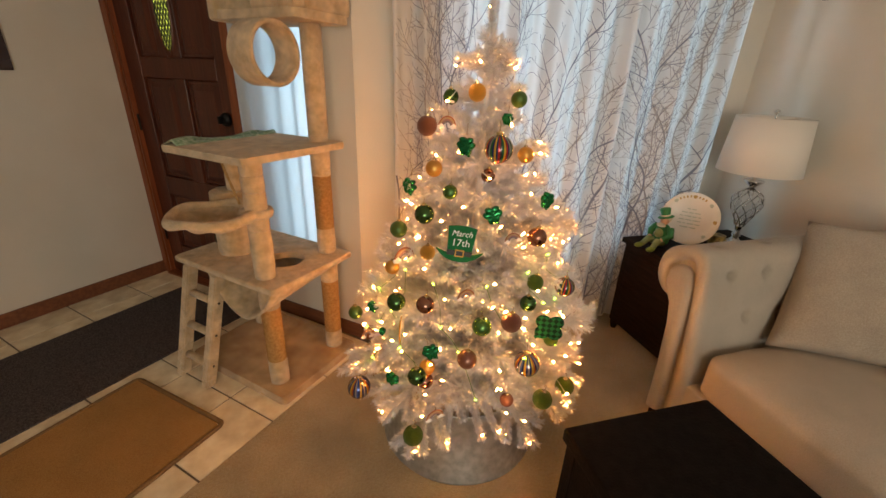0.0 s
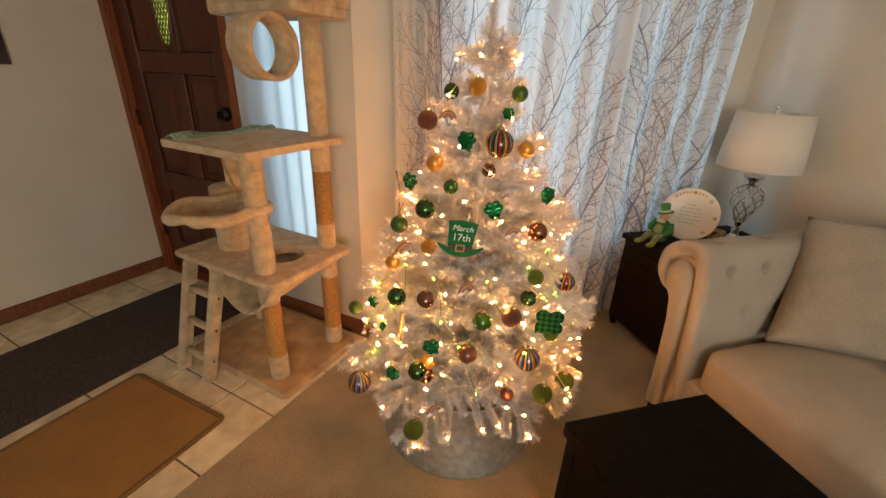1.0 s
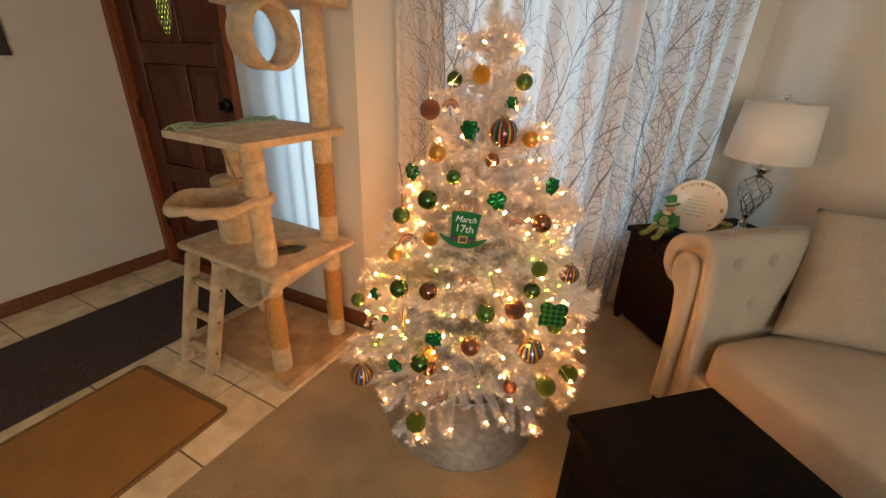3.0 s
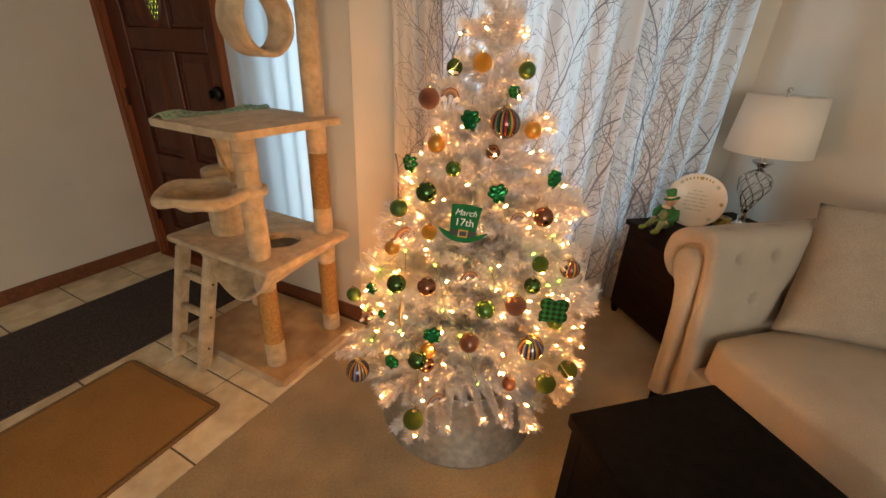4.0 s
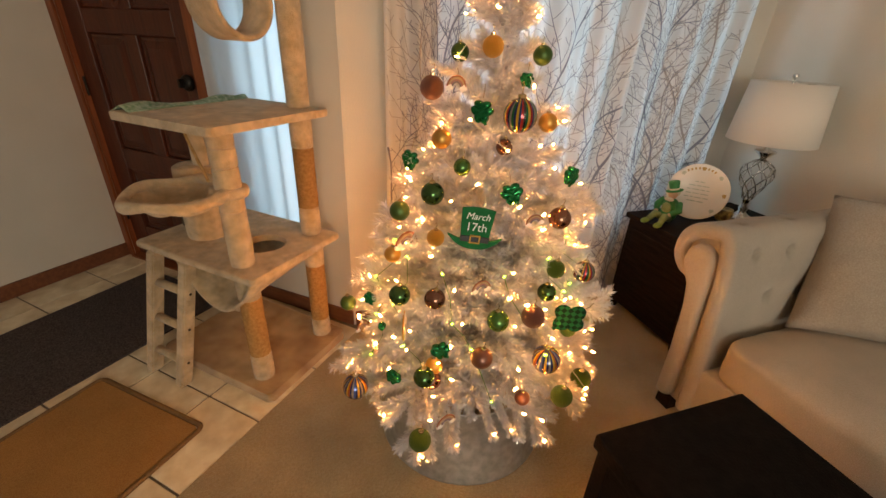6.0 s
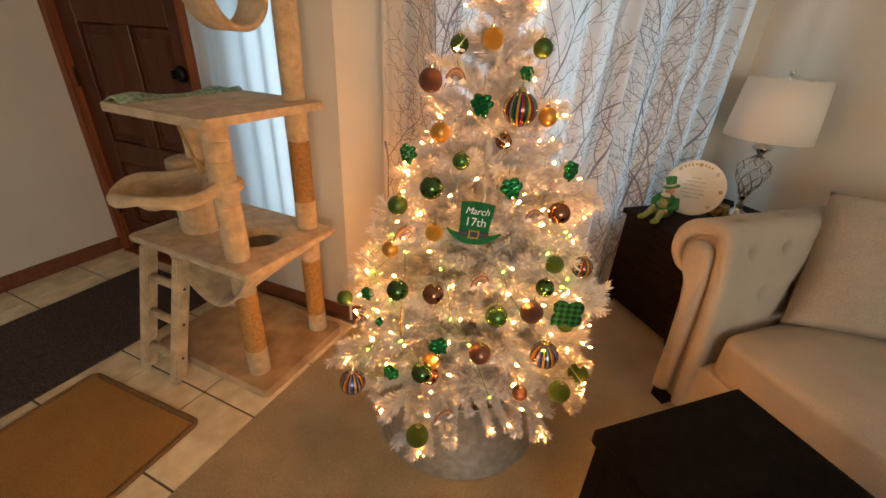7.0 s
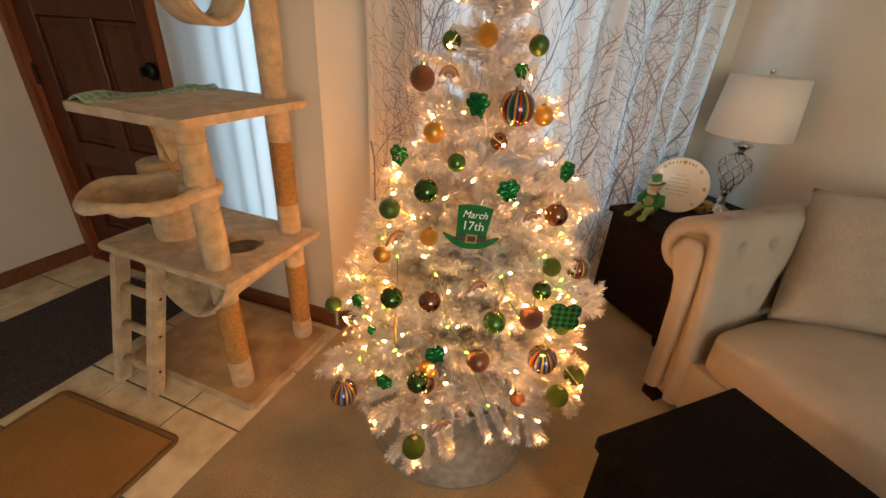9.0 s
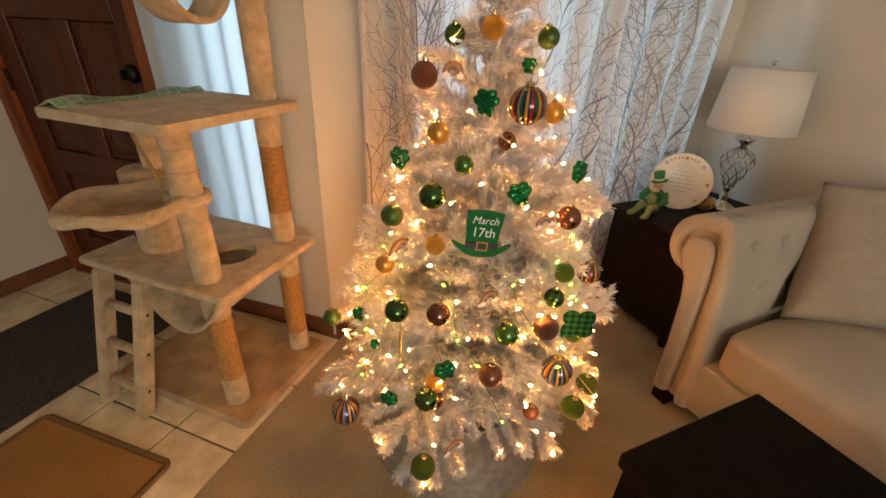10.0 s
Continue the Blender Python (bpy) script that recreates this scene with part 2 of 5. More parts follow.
# ---- the tinsel tree ----
PLAIN = [
    ("gold_glitter", 0.465, 1.150, 1.354, 0.026), ("green_matte", 0.580, 1.107, 1.340, 0.024), ("green_shiny", 0.409, 1.230, 1.337, 0.024),
    ("brown_glitter", 0.333, 1.220, 1.251, 0.031), ("gold", 0.610, 1.084, 1.184, 0.025), ("gold", 0.339, 1.140, 1.136, 0.026),
    ("brown_shiny", 0.500, 1.100, 1.120, 0.022), ("green_pearl", 0.369, 1.060, 1.083, 0.022), ("green_shiny", 0.290, 1.045, 1.024, 0.029),
    ("green_matte", 0.233, 1.155, 0.941, 0.028), ("brown_shiny", 0.632, 0.990, 0.952, 0.030), ("gold", 0.211, 1.150, 0.812, 0.024),
    ("gold_glitter", 0.301, 1.040, 0.905, 0.023), ("green_glitter", 0.636, 0.970, 0.806, 0.026), ("green_shiny", 0.624, 0.975, 0.728, 0.027),
    ("green_glitter", 0.740, 0.990, 0.563, 0.026), ("brown_glitter", 0.514, 0.864, 0.741, 0.030), ("green_pearl", 0.447, 0.920, 0.700, 0.030),
    ("brown_shiny", 0.276, 0.950, 0.779, 0.027), ("green_shiny", 0.204, 1.030, 0.751, 0.029), ("green_matte", 0.096, 1.361, 0.527, 0.028),
    ("brown_matte", 0.395, 0.890, 0.610, 0.030), ("green_shiny", 0.255, 0.950, 0.522, 0.030), ("green_glitter", 0.798, 0.943, 0.382, 0.034),
    ("green_glitter", 0.650, 0.847, 0.441, 0.032), ("brown_matte", 0.545, 0.890, 0.421, 0.023), ("green_glitter", 0.238, 0.915, 0.313, 0.033),
    ("brown_shiny", 0.290, 0.985, 0.470, 0.028), ("gold", 0.300, 1.000, 0.510, 0.026),
]
SHAM = [(0.406, 1.050, 1.217, 0.060, 48, 0), (0.289, 1.265, 1.052, 0.062, 55, 10), (0.484, 1.000, 1.027, 0.062, 10, -15), (0.672, 1.030, 1.056, 0.058, -20, 20),
        (0.148, 1.185, 0.651, 0.044, 30, 15), (0.294, 0.935, 0.620, 0.058, 15, -20), (0.197, 1.085, 0.411, 0.056, 40, 25), (0.569, 1.150, 1.282, 0.040, 60, 0), (0.170, 1.120, 0.590, 0.026, 30, 40)]
HANGERS = [(p[1], p[2], p[3]) for p in PLAIN] + [s[:3] for s in SHAM] + [(0.499, 1.035, 1.210), (0.795, 1.040, 0.737), (0.594, 0.880, 0.567), (0.085, 1.152, 0.338), (0.377, 0.965, 0.958),
           (0.687, 0.965, 0.650), (0.384, 1.175, 1.255), (0.535, 0.955, 0.960), (0.395, 0.935, 0.795), (0.290, 0.850, 0.440), (0.246, 1.130, 0.845), (0.133, 1.300, 0.450)]
TREE_X, TREE_Y = 0.52, 1.225
M_TINSEL, _n, _l, _p = nodes_of("white_tinsel")
_p.inputs["Base Color"].default_value = (0.80, 0.80, 0.82, 1)
_p.inputs["Roughness"].default_value, _p.inputs["Metallic"].default_value = 0.18, 0.22
_isl = _n.new("ShaderNodeNewGeometry")
_rmp = _n.new("ShaderNodeValToRGB")
for _k, (_pos, _c) in enumerate([(0.0, (0.62, 0.61, 0.64, 1)), (0.45, (0.88, 0.87, 0.86, 1)), (0.7, (0.70, 0.74, 0.82, 1)), (1.0, (0.90, 0.83, 0.85, 1))]):
    _e = _rmp.color_ramp.elements[_k] if _k < 2 else _rmp.color_ramp.elements.new(_pos)
    _e.position, _e.color = _pos, _c
_l.new(_isl.outputs["Random Per Island"], _rmp.inputs[0])
_l.new(_rmp.outputs[0], _p.inputs["Base Color"])
_tr = _n.new("ShaderNodeBsdfTranslucent")
_tr.inputs[0].default_value = (0.9, 0.9, 0.88, 1)
_mx = _n.new("ShaderNodeMixShader")
_mx.inputs[0].default_value = 0.24
_l.new(_p.outputs[0], _mx.inputs[1]), _l.new(_tr.outputs[0], _mx.inputs[2])
_l.new(_mx.outputs[0], _n["Material Output"].inputs[0])
M_STEM = surface("white_wire_stem", (0.55, 0.55, 0.53), (0.65, 0.65, 0.63), 30, 0.6)


def tinsel(verts, faces, a, b, r, gap, length, rng):
    """Thin strips all round the line from a to b."""
    a, b = Vector(a), Vector(b)
    way = b - a
    far = way.length
    way.normalize()
    side = way.orthogonal().normalized()
    up = way.cross(side)
    for k in range(int(far / gap) + 1):
        at = a + way * min(far, k * gap)
        t = rng.uniform(0, 2 * math.pi)
        out = math.cos(t) * side + math.sin(t) * up
        lean = rng.uniform(0.45, 1.15)
        d = (out * math.sin(lean) + way * math.cos(lean)).normalized()
        w = d.cross(Vector((rng.uniform(-1, 1), rng.uniform(-1, 1), rng.uniform(-1, 1)))).normalized() * rng.uniform(0.0007, 0.0014)
        end = at + d * length * rng.uniform(0.7, 1.1)
        i = len(verts)
        verts += [at - w, at + w, end + w * 0.7, end - w * 0.7]
        faces.append((i, i + 1, i + 2, i + 3))


def strips_mesh(name, verts, faces):
    me = bpy.data.meshes.new(name)
    me.from_pydata([tuple(v) for v in verts], [], faces)
    me.materials.append(M_TINSEL)
    return me


def branch_mesh(far, seed):
    """A main stem along x with side twigs to both sides, all wound with tinsel."""
    rng = random.Random(seed)
    v, f = [], []
    bend = rng.uniform(-0.03, 0.03)
    stem = [Vector((far * s, bend * math.sin(2.5 * s), -0.10 * far * s * s)) for s in (0, 0.25, 0.5, 0.75, 1)]
    for a, b in zip(stem, stem[1:]):
        tinsel(v, f, a, b, 0, 0.00040, 0.031, rng)
    n = max(3, int(far / 0.046))
    for k in range(n):
        s = 0.25 + 0.70 * (k + 0.5) / n
        at = stem[0].lerp(stem[-1], s) + Vector((0, 0, 0.10 * far * s * (1 - s)))
        reach = (0.40 * far * (1.05 - s) + 0.045) * rng.uniform(0.75, 1.1)
        sgn = 1 if k % 2 else -1
        ang = rng.uniform(0.55, 0.85) * sgn
        tip = at + Vector((math.cos(ang) * reach, math.sin(ang) * reach, rng.uniform(-0.25, 0.30) * reach))
        tinsel(v, f, at, tip, 0, 0.00040, 0.028, rng)
        if reach > 0.09:
            mid = at.lerp(tip, 0.5)
            a2 = ang - 0.7 * sgn
            tinsel(v, f, mid, mid + Vector((math.cos(a2), math.sin(a2), rng.uniform(-0.3, 0.4))) * reach * 0.5, 0, 0.00042, 0.025, rng)
    return strips_mesh("branch", v, f)


def droop_mesh(far, seed, fingers=4):
    """A low bough: a wound stem that parts into a few long thick fingers."""
    rng = random.Random(seed)
    v, f = [], []

    def at(q):
        return Vector((far * q, 0.02 * math.sin(3 * q + seed), -0.16 * far * q * q))
    knots = [at(q) for q in (0, 0.3, 0.6, 0.8, 1)]
    for a, b in zip(knots, knots[1:]):
        tinsel(v, f, a, b, 0, 0.00016, 0.026, rng)
    for k in range(fingers):
        p = at(0.50 + 0.10 * k)
        sgn = 1 if (k + seed) % 2 else -1
        reach = rng.uniform(0.10, 0.15) * (1.1 - 0.12 * k)
        ang = sgn * rng.uniform(0.42, 0.70)
        tip = p + Vector((math.cos(ang) * reach, math.sin(ang) * reach, rng.uniform(-0.35, -0.05) * reach))
        tinsel(v, f, p, tip, 0, 0.00014, 0.025, rng)
    return strips_mesh("branch", v, f)


PROFILE = [(0.18, 0.40), (0.30, 0.47), (0.40, 0.49), (0.50, 0.46), (0.65, 0.425), (0.85, 0.36), (0.95, 0.325), (1.10, 0.27), (1.25, 0.205), (1.40, 0.125), (1.45, 0.06)]


def reach_at(z):
    return float(np.interp(z, [p[0] for p in PROFILE], [p[1] for p in PROFILE]))


def clear(turn, el, zb, far):
    """A bough ends short of an ornament that hangs before it."""
    for hx, hy, hz in HANGERS:
        dx, dy = hx - TREE_X, hy - TREE_Y
        off = abs((math.atan2(dy, dx) - turn + math.pi) % (2 * math.pi) - math.pi)
        r = math.hypot(dx, dy)
        ztip = zb + r * math.tan(el)
        if off * r < 0.095 and abs(ztip - hz) < 0.09:
            far = min(far, max(0.5 * far, (r - 0.03) / max(0.5, math.cos(el))))
    return far


tree = thing("christmas_tree", pose(TREE_X, TREE_Y, 0), "white tinsel artificial christmas tree standing in a galvanised collar", "christmas tree")
part("trunk", tube([(0, 0, 0.06), (0, 0, 0.7), (0, 0, 1.42)], [0.016, 0.015, 0.008], 10), M_STEM, tree, "white metal pole")
for k in range(3):
    a = k * 2.094 + 0.4
    part("stand_leg", tube([(0, 0, 0.20), (0.10 * math.cos(a), 0.10 * math.sin(a), 0.12), (0.22 * math.cos(a), 0.22 * math.sin(a), 0.008)], 0.008, 6), M_STEM, tree)
LENGTHS = (0.10, 0.16, 0.22, 0.28, 0.34, 0.40, 0.46)
KINDS = {(n, s): branch_mesh(n, 31 * i + s) for i, n in enumerate(LENGTHS) for s in range(2)}
rng = random.Random(5)
TIPS = []
TIERS = [(0.35, 12, -8), (0.44, 17, -4), (0.55, 17, 2), (0.66, 16, 6), (0.78, 15, 10), (0.89, 14, 14), (1.00, 12, 18), (1.11, 11, 24), (1.21, 9, 30), (1.30, 7, 36), (1.38, 6, 48)]
for tier, (z0, count, lift) in enumerate(TIERS):
    for k in range(count):
        turn = 360 * (k + 0.5 * (tier % 2)) / count + rng.uniform(-8, 8)
        el = radians(lift + rng.uniform(-9, 9))
        if tier == 0 and -155 < (turn + 180) % 360 - 180 < -35:  # the front of the lowest ring is left to the drooping boughs
            continue
        zb = z0 + rng.uniform(-0.03, 0.03)
        far = 0.3
        for _ in range(4):
            far = reach_at(zb + far * math.sin(el)) / max(0.5, math.cos(el))
        far = clear(radians(turn), el, zb, far * rng.uniform(0.86, 1.03))
        size = min(LENGTHS, key=lambda q: abs(q - far))
        sc = far / size
        m = pose(0, 0, zb, 0, 0, turn) @ Matrix.Rotation(-el, 4, "Y") @ Matrix.Rotation(rng.uniform(-0.5, 0.5), 4, "X") @ Matrix.Scale(sc, 4)
        shared("branch", KINDS[(size, rng.randrange(2))], tree, m)
# drooping lowest boughs over the collar
DROOP = [droop_mesh(0.40, 3, 1), droop_mesh(0.40, 8), droop_mesh(0.40, 5)]
for turn, far, zb, el, kind_of in ((-131, 0.46, 0.42, -14, 1), (-150, 0.44, 0.43, -4, 2), (-118, 0.39, 0.41, -17, 0), (-97, 0.35, 0.40, -16, 0), (-86, 0.35, 0.40, -16, 0), (-70, 0.42, 0.40, -18, 2),
                                   (-52, 0.44, 0.46, -7, 1), (160, 0.42, 0.38, -20, 2), (-172, 0.46, 0.53, -5, 1), (60, 0.40, 0.38, -20, 1), (110, 0.40, 0.38, -20, 2), (-30, 0.46, 0.46, -9, 2)):
    m = pose(0, 0, zb, 0, 0, turn) @ Matrix.Rotation(-radians(el), 4, "Y") @ Matrix.Scale(far / 0.40, 4)
    shared("branch", DROOP[kind_of], tree, m)
    TIPS.append([m @ Vector((0.40 * q, 0.0, 0.004 - 0.064 * q * q)) for q in (0.98, 0.75, 0.5, 0.2)])
v, f = [], []
tinsel(v, f, (0, 0, 1.36), (0.004, -0.002, 1.72), 0, 0.00026, 0.022, rng)
shared("leader", strips_mesh("leader", v, f), tree, Matrix.Identity(4))

collar = thing("tree_collar", pose(0.505, 1.235, 0), "galvanised metal tree collar round the tree stand", "tree collar")
part("ring", lathe([(0.314, 0.0), (0.318, 0.004), (0.316, 0.010), (0.290, 0.14), (0.262, 0.268), (0.265, 0.276), (0.262, 0.280), (0.257, 0.276), (0.258, 0.268), (0.286, 0.14), (0.310, 0.004), (0.314, 0.0)], 64),
     M_ZINC, collar, smooth=True)
part("seam", turned(box(-0.003, -0.013, 0.012, 0.003, 0.013, 0.262, 0.001), pose(0.2895, 0, 0, 0, -11.2, 0)), M_ZINC, collar)

# ---- string lights ----
M_BULB = glow("warm_bulb", (1.0, 0.36, 0.074), 800)
M_BULB_GREEN = glow("green_bulb", (0.42, 1.0, 0.04), 24)
M_WIRE = surface("white_cord", (0.6, 0.6, 0.55), (0.7, 0.7, 0.65), 20, 0.6)
M_WIREG = surface("green_cord", (0.10, 0.22, 0.05), (0.14, 0.28, 0.07), 20, 0.5)
lights = thing("string_lights", pose(TREE_X, TREE_Y, 0), "warm white mini lights strung through the white branches", "string lights")
BULB_ME = bpy.data.meshes.new("bulb")
_b = lathe([(0.0014, -0.003), (0.0021, 0.0), (0.0023, 0.0025), (0.0016, 0.006), (0.0, 0.0078)], 7)
_b.to_mesh(BULB_ME), _b.free()
BULB_ME.materials.append(M_BULB)
GREEN_ME = BULB_ME.copy()
GREEN_ME.materials[0] = M_BULB_GREEN
SOCKET_ME = bpy.data.meshes.new("socket")
_b = lathe([(0.0, -0.020), (0.0035, -0.020), (0.0040, -0.004), (0.0, -0.004)], 6)
_b.to_mesh(SOCKET_ME), _b.free()
SOCKET_ME.materials.append(M_WIRE)
spots = []
for k in range(150):
    z = 0.38 + 1.02 * (1 - (1 - (k + 0.5) / 150) ** 0.52)
    a = k * 2.39996 + rng.uniform(-0.25, 0.25)
    r = reach_at(z) * (rng.uniform(0.63, 0.92) if z < 0.72 else rng.uniform(0.60, 0.92))
    spots.append((a, Vector((r * math.cos(a), r * math.sin(a), z + rng.uniform(-0.02, 0.02)))))
for k in range(5):
    a = 1.256 * k - 0.9
    spots.append((a, Vector((0.095 * math.cos(a), 0.095 * math.sin(a), 1.425 + 0.012 * (k % 3)))))
for k in range(2):
    a = k * 1.3
    spots.append((a, Vector((0.035 * math.cos(a), 0.035 * math.sin(a), 1.46 + 0.13 * k))))
for line in TIPS:
    part("cord", tube(line, 0.0011, 4), M_WIRE, lights)
for a, p in spots + [(math.atan2(q[0].y, q[0].x), q[0]) for q in TIPS]:
    m = Matrix.Translation(p) @ pose(0, 0, 0, rng.uniform(-60, 60), rng.uniform(20, 100), math.degrees(a))
    bulb = shared("bulb", BULB_ME, lights, m)
    shared("socket", SOCKET_ME, bulb, Matrix.Identity(4))
ordered = sorted(spots, key=lambda s: s[1].z)
for k in range(0, len(ordered) - 1):
    a0, p0 = ordered[k]
    near = min(ordered[k + 1:k + 9], key=lambda s: (s[1] - p0).length)
    q = near[1]
    if (q - p0).length < 0.30:
        mid = (p0 + q) / 2
        mid.x, mid.y, mid.z = mid.x * 0.80, mid.y * 0.80, mid.z - 0.010
        part("cord", tube([p0, p0.lerp(mid, 0.6), mid, q.lerp(mid, 0.6), q], 0.0010, 4), M_WIRE, lights)
green_lights = thing("string_lights", pose(TREE_X, TREE_Y, 0), "green wired mini lights with a yellow-green glow on the tree", "string lights")
pts = []
for k in range(30):
    z = 0.45 + 0.45 * k / 30
    a = radians(-200 + 230 * ((k * 0.137) % 1.0))
    r = reach_at(z) * rng.uniform(0.72, 0.88)
    p = Vector((r * math.cos(a), r * math.sin(a), z))
    pts.append(p)
    bulb = shared("bulb", GREEN_ME, green_lights, Matrix.Translation(p) @ pose(0, 0, 0, rng.uniform(-60, 60), rng.uniform(20, 100), math.degrees(a)))
for p in pts:
    q = min((o for o in pts if o is not p), key=lambda o: (o - p).length)
    if (p - q).length < 0.3:
        mid = (p + q) / 2
        mid.x, mid.y, mid.z = mid.x * 0.92, mid.y * 0.92, mid.z - 0.015
        part("cord", tube([p, mid, q], 0.0012, 4), M_WIREG, green_lights)


# ---- ornaments ----
def shiny(name, colour, rough, metal=0.9, spark=0.0):
    b = tuple(min(1, c * 1.25 + 0.01) for c in colour)
    return surface(name, colour, b, 60 if not spark else 700, rough, metal, bump=spark, bump_scale=900)


M_ORN = {
    "green_shiny": shiny("green_mirror_glaze", (0.045, 0.105, 0.032), 0.14),
    "green_matte": shiny("green_satin_glaze", (0.045, 0.100, 0.022), 0.36, 0.6),
    "green_pearl": shiny("green_pearl_glaze", (0.06, 0.145, 0.032), 0.25, 0.7),
    "green_glitter": shiny("green_glitter", (0.055, 0.115, 0.014), 0.5, 0.6, 0.8),
    "brown_shiny": shiny("brown_mirror_glaze", (0.19, 0.095, 0.06), 0.16),
    "brown_glitter": shiny("brown_glitter", (0.15, 0.070, 0.056), 0.45, 0.6, 0.8),
    "brown_matte": shiny("brown_satin_glaze", (0.15, 0.070, 0.048), 0.3, 0.7),
    "gold": shiny("gold_satin_glaze", (0.42, 0.25, 0.06), 0.36, 0.85),
    "gold_glitter": shiny("gold_glitter", (0.46, 0.29, 0.06), 0.4, 0.8, 0.8),
}
SAY = {"green_shiny": "mirror-bright dark green", "green_matte": "satin green", "green_pearl": "pearly bright green", "green_glitter": "glittered moss green", "brown_shiny": "mirror-bright brown",
       "brown_glitter": "glittered copper brown", "brown_matte": "satin chocolate brown", "gold": "satin gold", "gold_glitter": "glittered gold"}
M_CAP = shiny("ornament_cap", (0.45, 0.38, 0.22), 0.25)
M_FOIL = shiny("green_foil", (0.008, 0.17, 0.05), 0.16, 0.75)


def banded(name, colours):
    """Upright stripes round a ball."""
    m, n, l, p = nodes_of(name)
    co = n.new("ShaderNodeTexCoord")
    gr = n.new("ShaderNodeTexGradient")
    gr.gradient_type = "RADIAL"
    l.new(co.outputs["Object"], gr.inputs[0])
    mul = n.new("ShaderNodeMath")
    mul.operation = "MULTIPLY"
    mul.inputs[1].default_value = 4.0
    fr = n.new("ShaderNodeMath")
    fr.operation = "FRACT"
    l.new(gr.outputs[1], mul.inputs[0]), l.new(mul.outputs[0], fr.inputs[0])
    rp = n.new("ShaderNodeValToRGB")
    rp.color_ramp.interpolation = "CONSTANT"
    for k, c in enumerate(colours):
        e = rp.color_ramp.elements[k] if k < 2 else rp.color_ramp.elements.new(k / len(colours))
        e.position, e.color = k / len(colours), (*c, 1)
    l.new(fr.outputs[0], rp.inputs[0]), l.new(rp.outputs[0], p.inputs["Base Color"])
    p.inputs["Roughness"].default_value = 0.18
    p.inputs["Metallic"].default_value = 0.5
    p.inputs["Coat Weight"].default_value = 0.4
    return m


NAVY, RED, YEL, GRN, WHT, ORG = (0.02, 0.03, 0.10), (0.30, 0.02, 0.02), (0.50, 0.30, 0.03), (0.02, 0.12, 0.04), (0.24, 0.22, 0.20), (0.36, 0.10, 0.02)
M_STRIPE = banded("rainbow_stripes", [NAVY, YEL, NAVY, RED, (0.04, 0.03, 0.03), GRN, YEL, RED, NAVY, WHT, GRN])
M_STRIPE2 = banded("blue_stripes", [NAVY, WHT, NAVY, YEL, ORG, NAVY, WHT, (0.05, 0.09, 0.3), NAVY, YEL])
BALL, CAP = bpy.data.meshes.new("ball"), bpy.data.meshes.new("cap")
_b = bmesh.new()
bmesh.ops.create_uvsphere(_b, u_segments=28, v_segments=18, radius=1.0)
_b.to_mesh(BALL), _b.free()
for _f in BALL.polygons:
    _f.use_smooth = True
_b = lathe([(0.24, 0.93), (0.25, 1.12), (0.20, 1.17), (0.0, 1.18)], 12)
tube([(0.09 * math.cos(t), 0, 1.24 + 0.09 * math.sin(t)) for t in [k * math.pi / 5 for k in range(10)]], 0.025, 5, _b, closed=True)
_b.to_mesh(CAP), _b.free()
CAP.materials.append(M_CAP)
BALLS = {}


def bauble(x, y, z, r, material, label, turn=0.0):
    key = material.name
    if key not in BALLS:
        BALLS[key] = BALL.copy()
        BALLS[key].materials.append(material)
    ob = thing("bauble", pose(x, y, z, 4 * math.sin(50 * x), 5 * math.cos(40 * z), turn) @ Matrix.Scale(r, 4), label, "bauble", "ornaments on the tree")
    shared("ball", BALLS[key], ob, Matrix.Identity(4))
    shared("cap", CAP, ob, Matrix.Identity(4))
    hook = tube([(0, 0, 1.32), (0.10, 0, 1.6), (0.0, 0, 1.85), (-0.15, 0, 1.75)], 0.03, 4)
    part("hook", hook, M_CAP, ob)
    return ob


for kind_of, x, y, z, r in PLAIN:
    bauble(x, y, z, r, M_ORN[kind_of], SAY[kind_of] + " round bauble hanging on the white tinsel tree")
for x, y, z, r, mt, turn in ((0.499, 1.035, 1.210, 0.041, M_STRIPE, 40), (0.795, 1.040, 0.737, 0.034, M_STRIPE, 120), (0.594, 0.880, 0.567, 0.041, M_STRIPE2, 60), (0.085, 1.152, 0.338, 0.042, M_STRIPE2, 10)):
    bauble(x, y, z, r, mt, "large bauble with upright rainbow stripes hanging on the tree", turn)


def facing(x, y, z, turn=0.0, tip=0.0, lean=0.0):
    """A pose whose y points away from the tree's axis and from the room, turned and tipped."""
    return pose(x, y, z, tip, lean, turn)


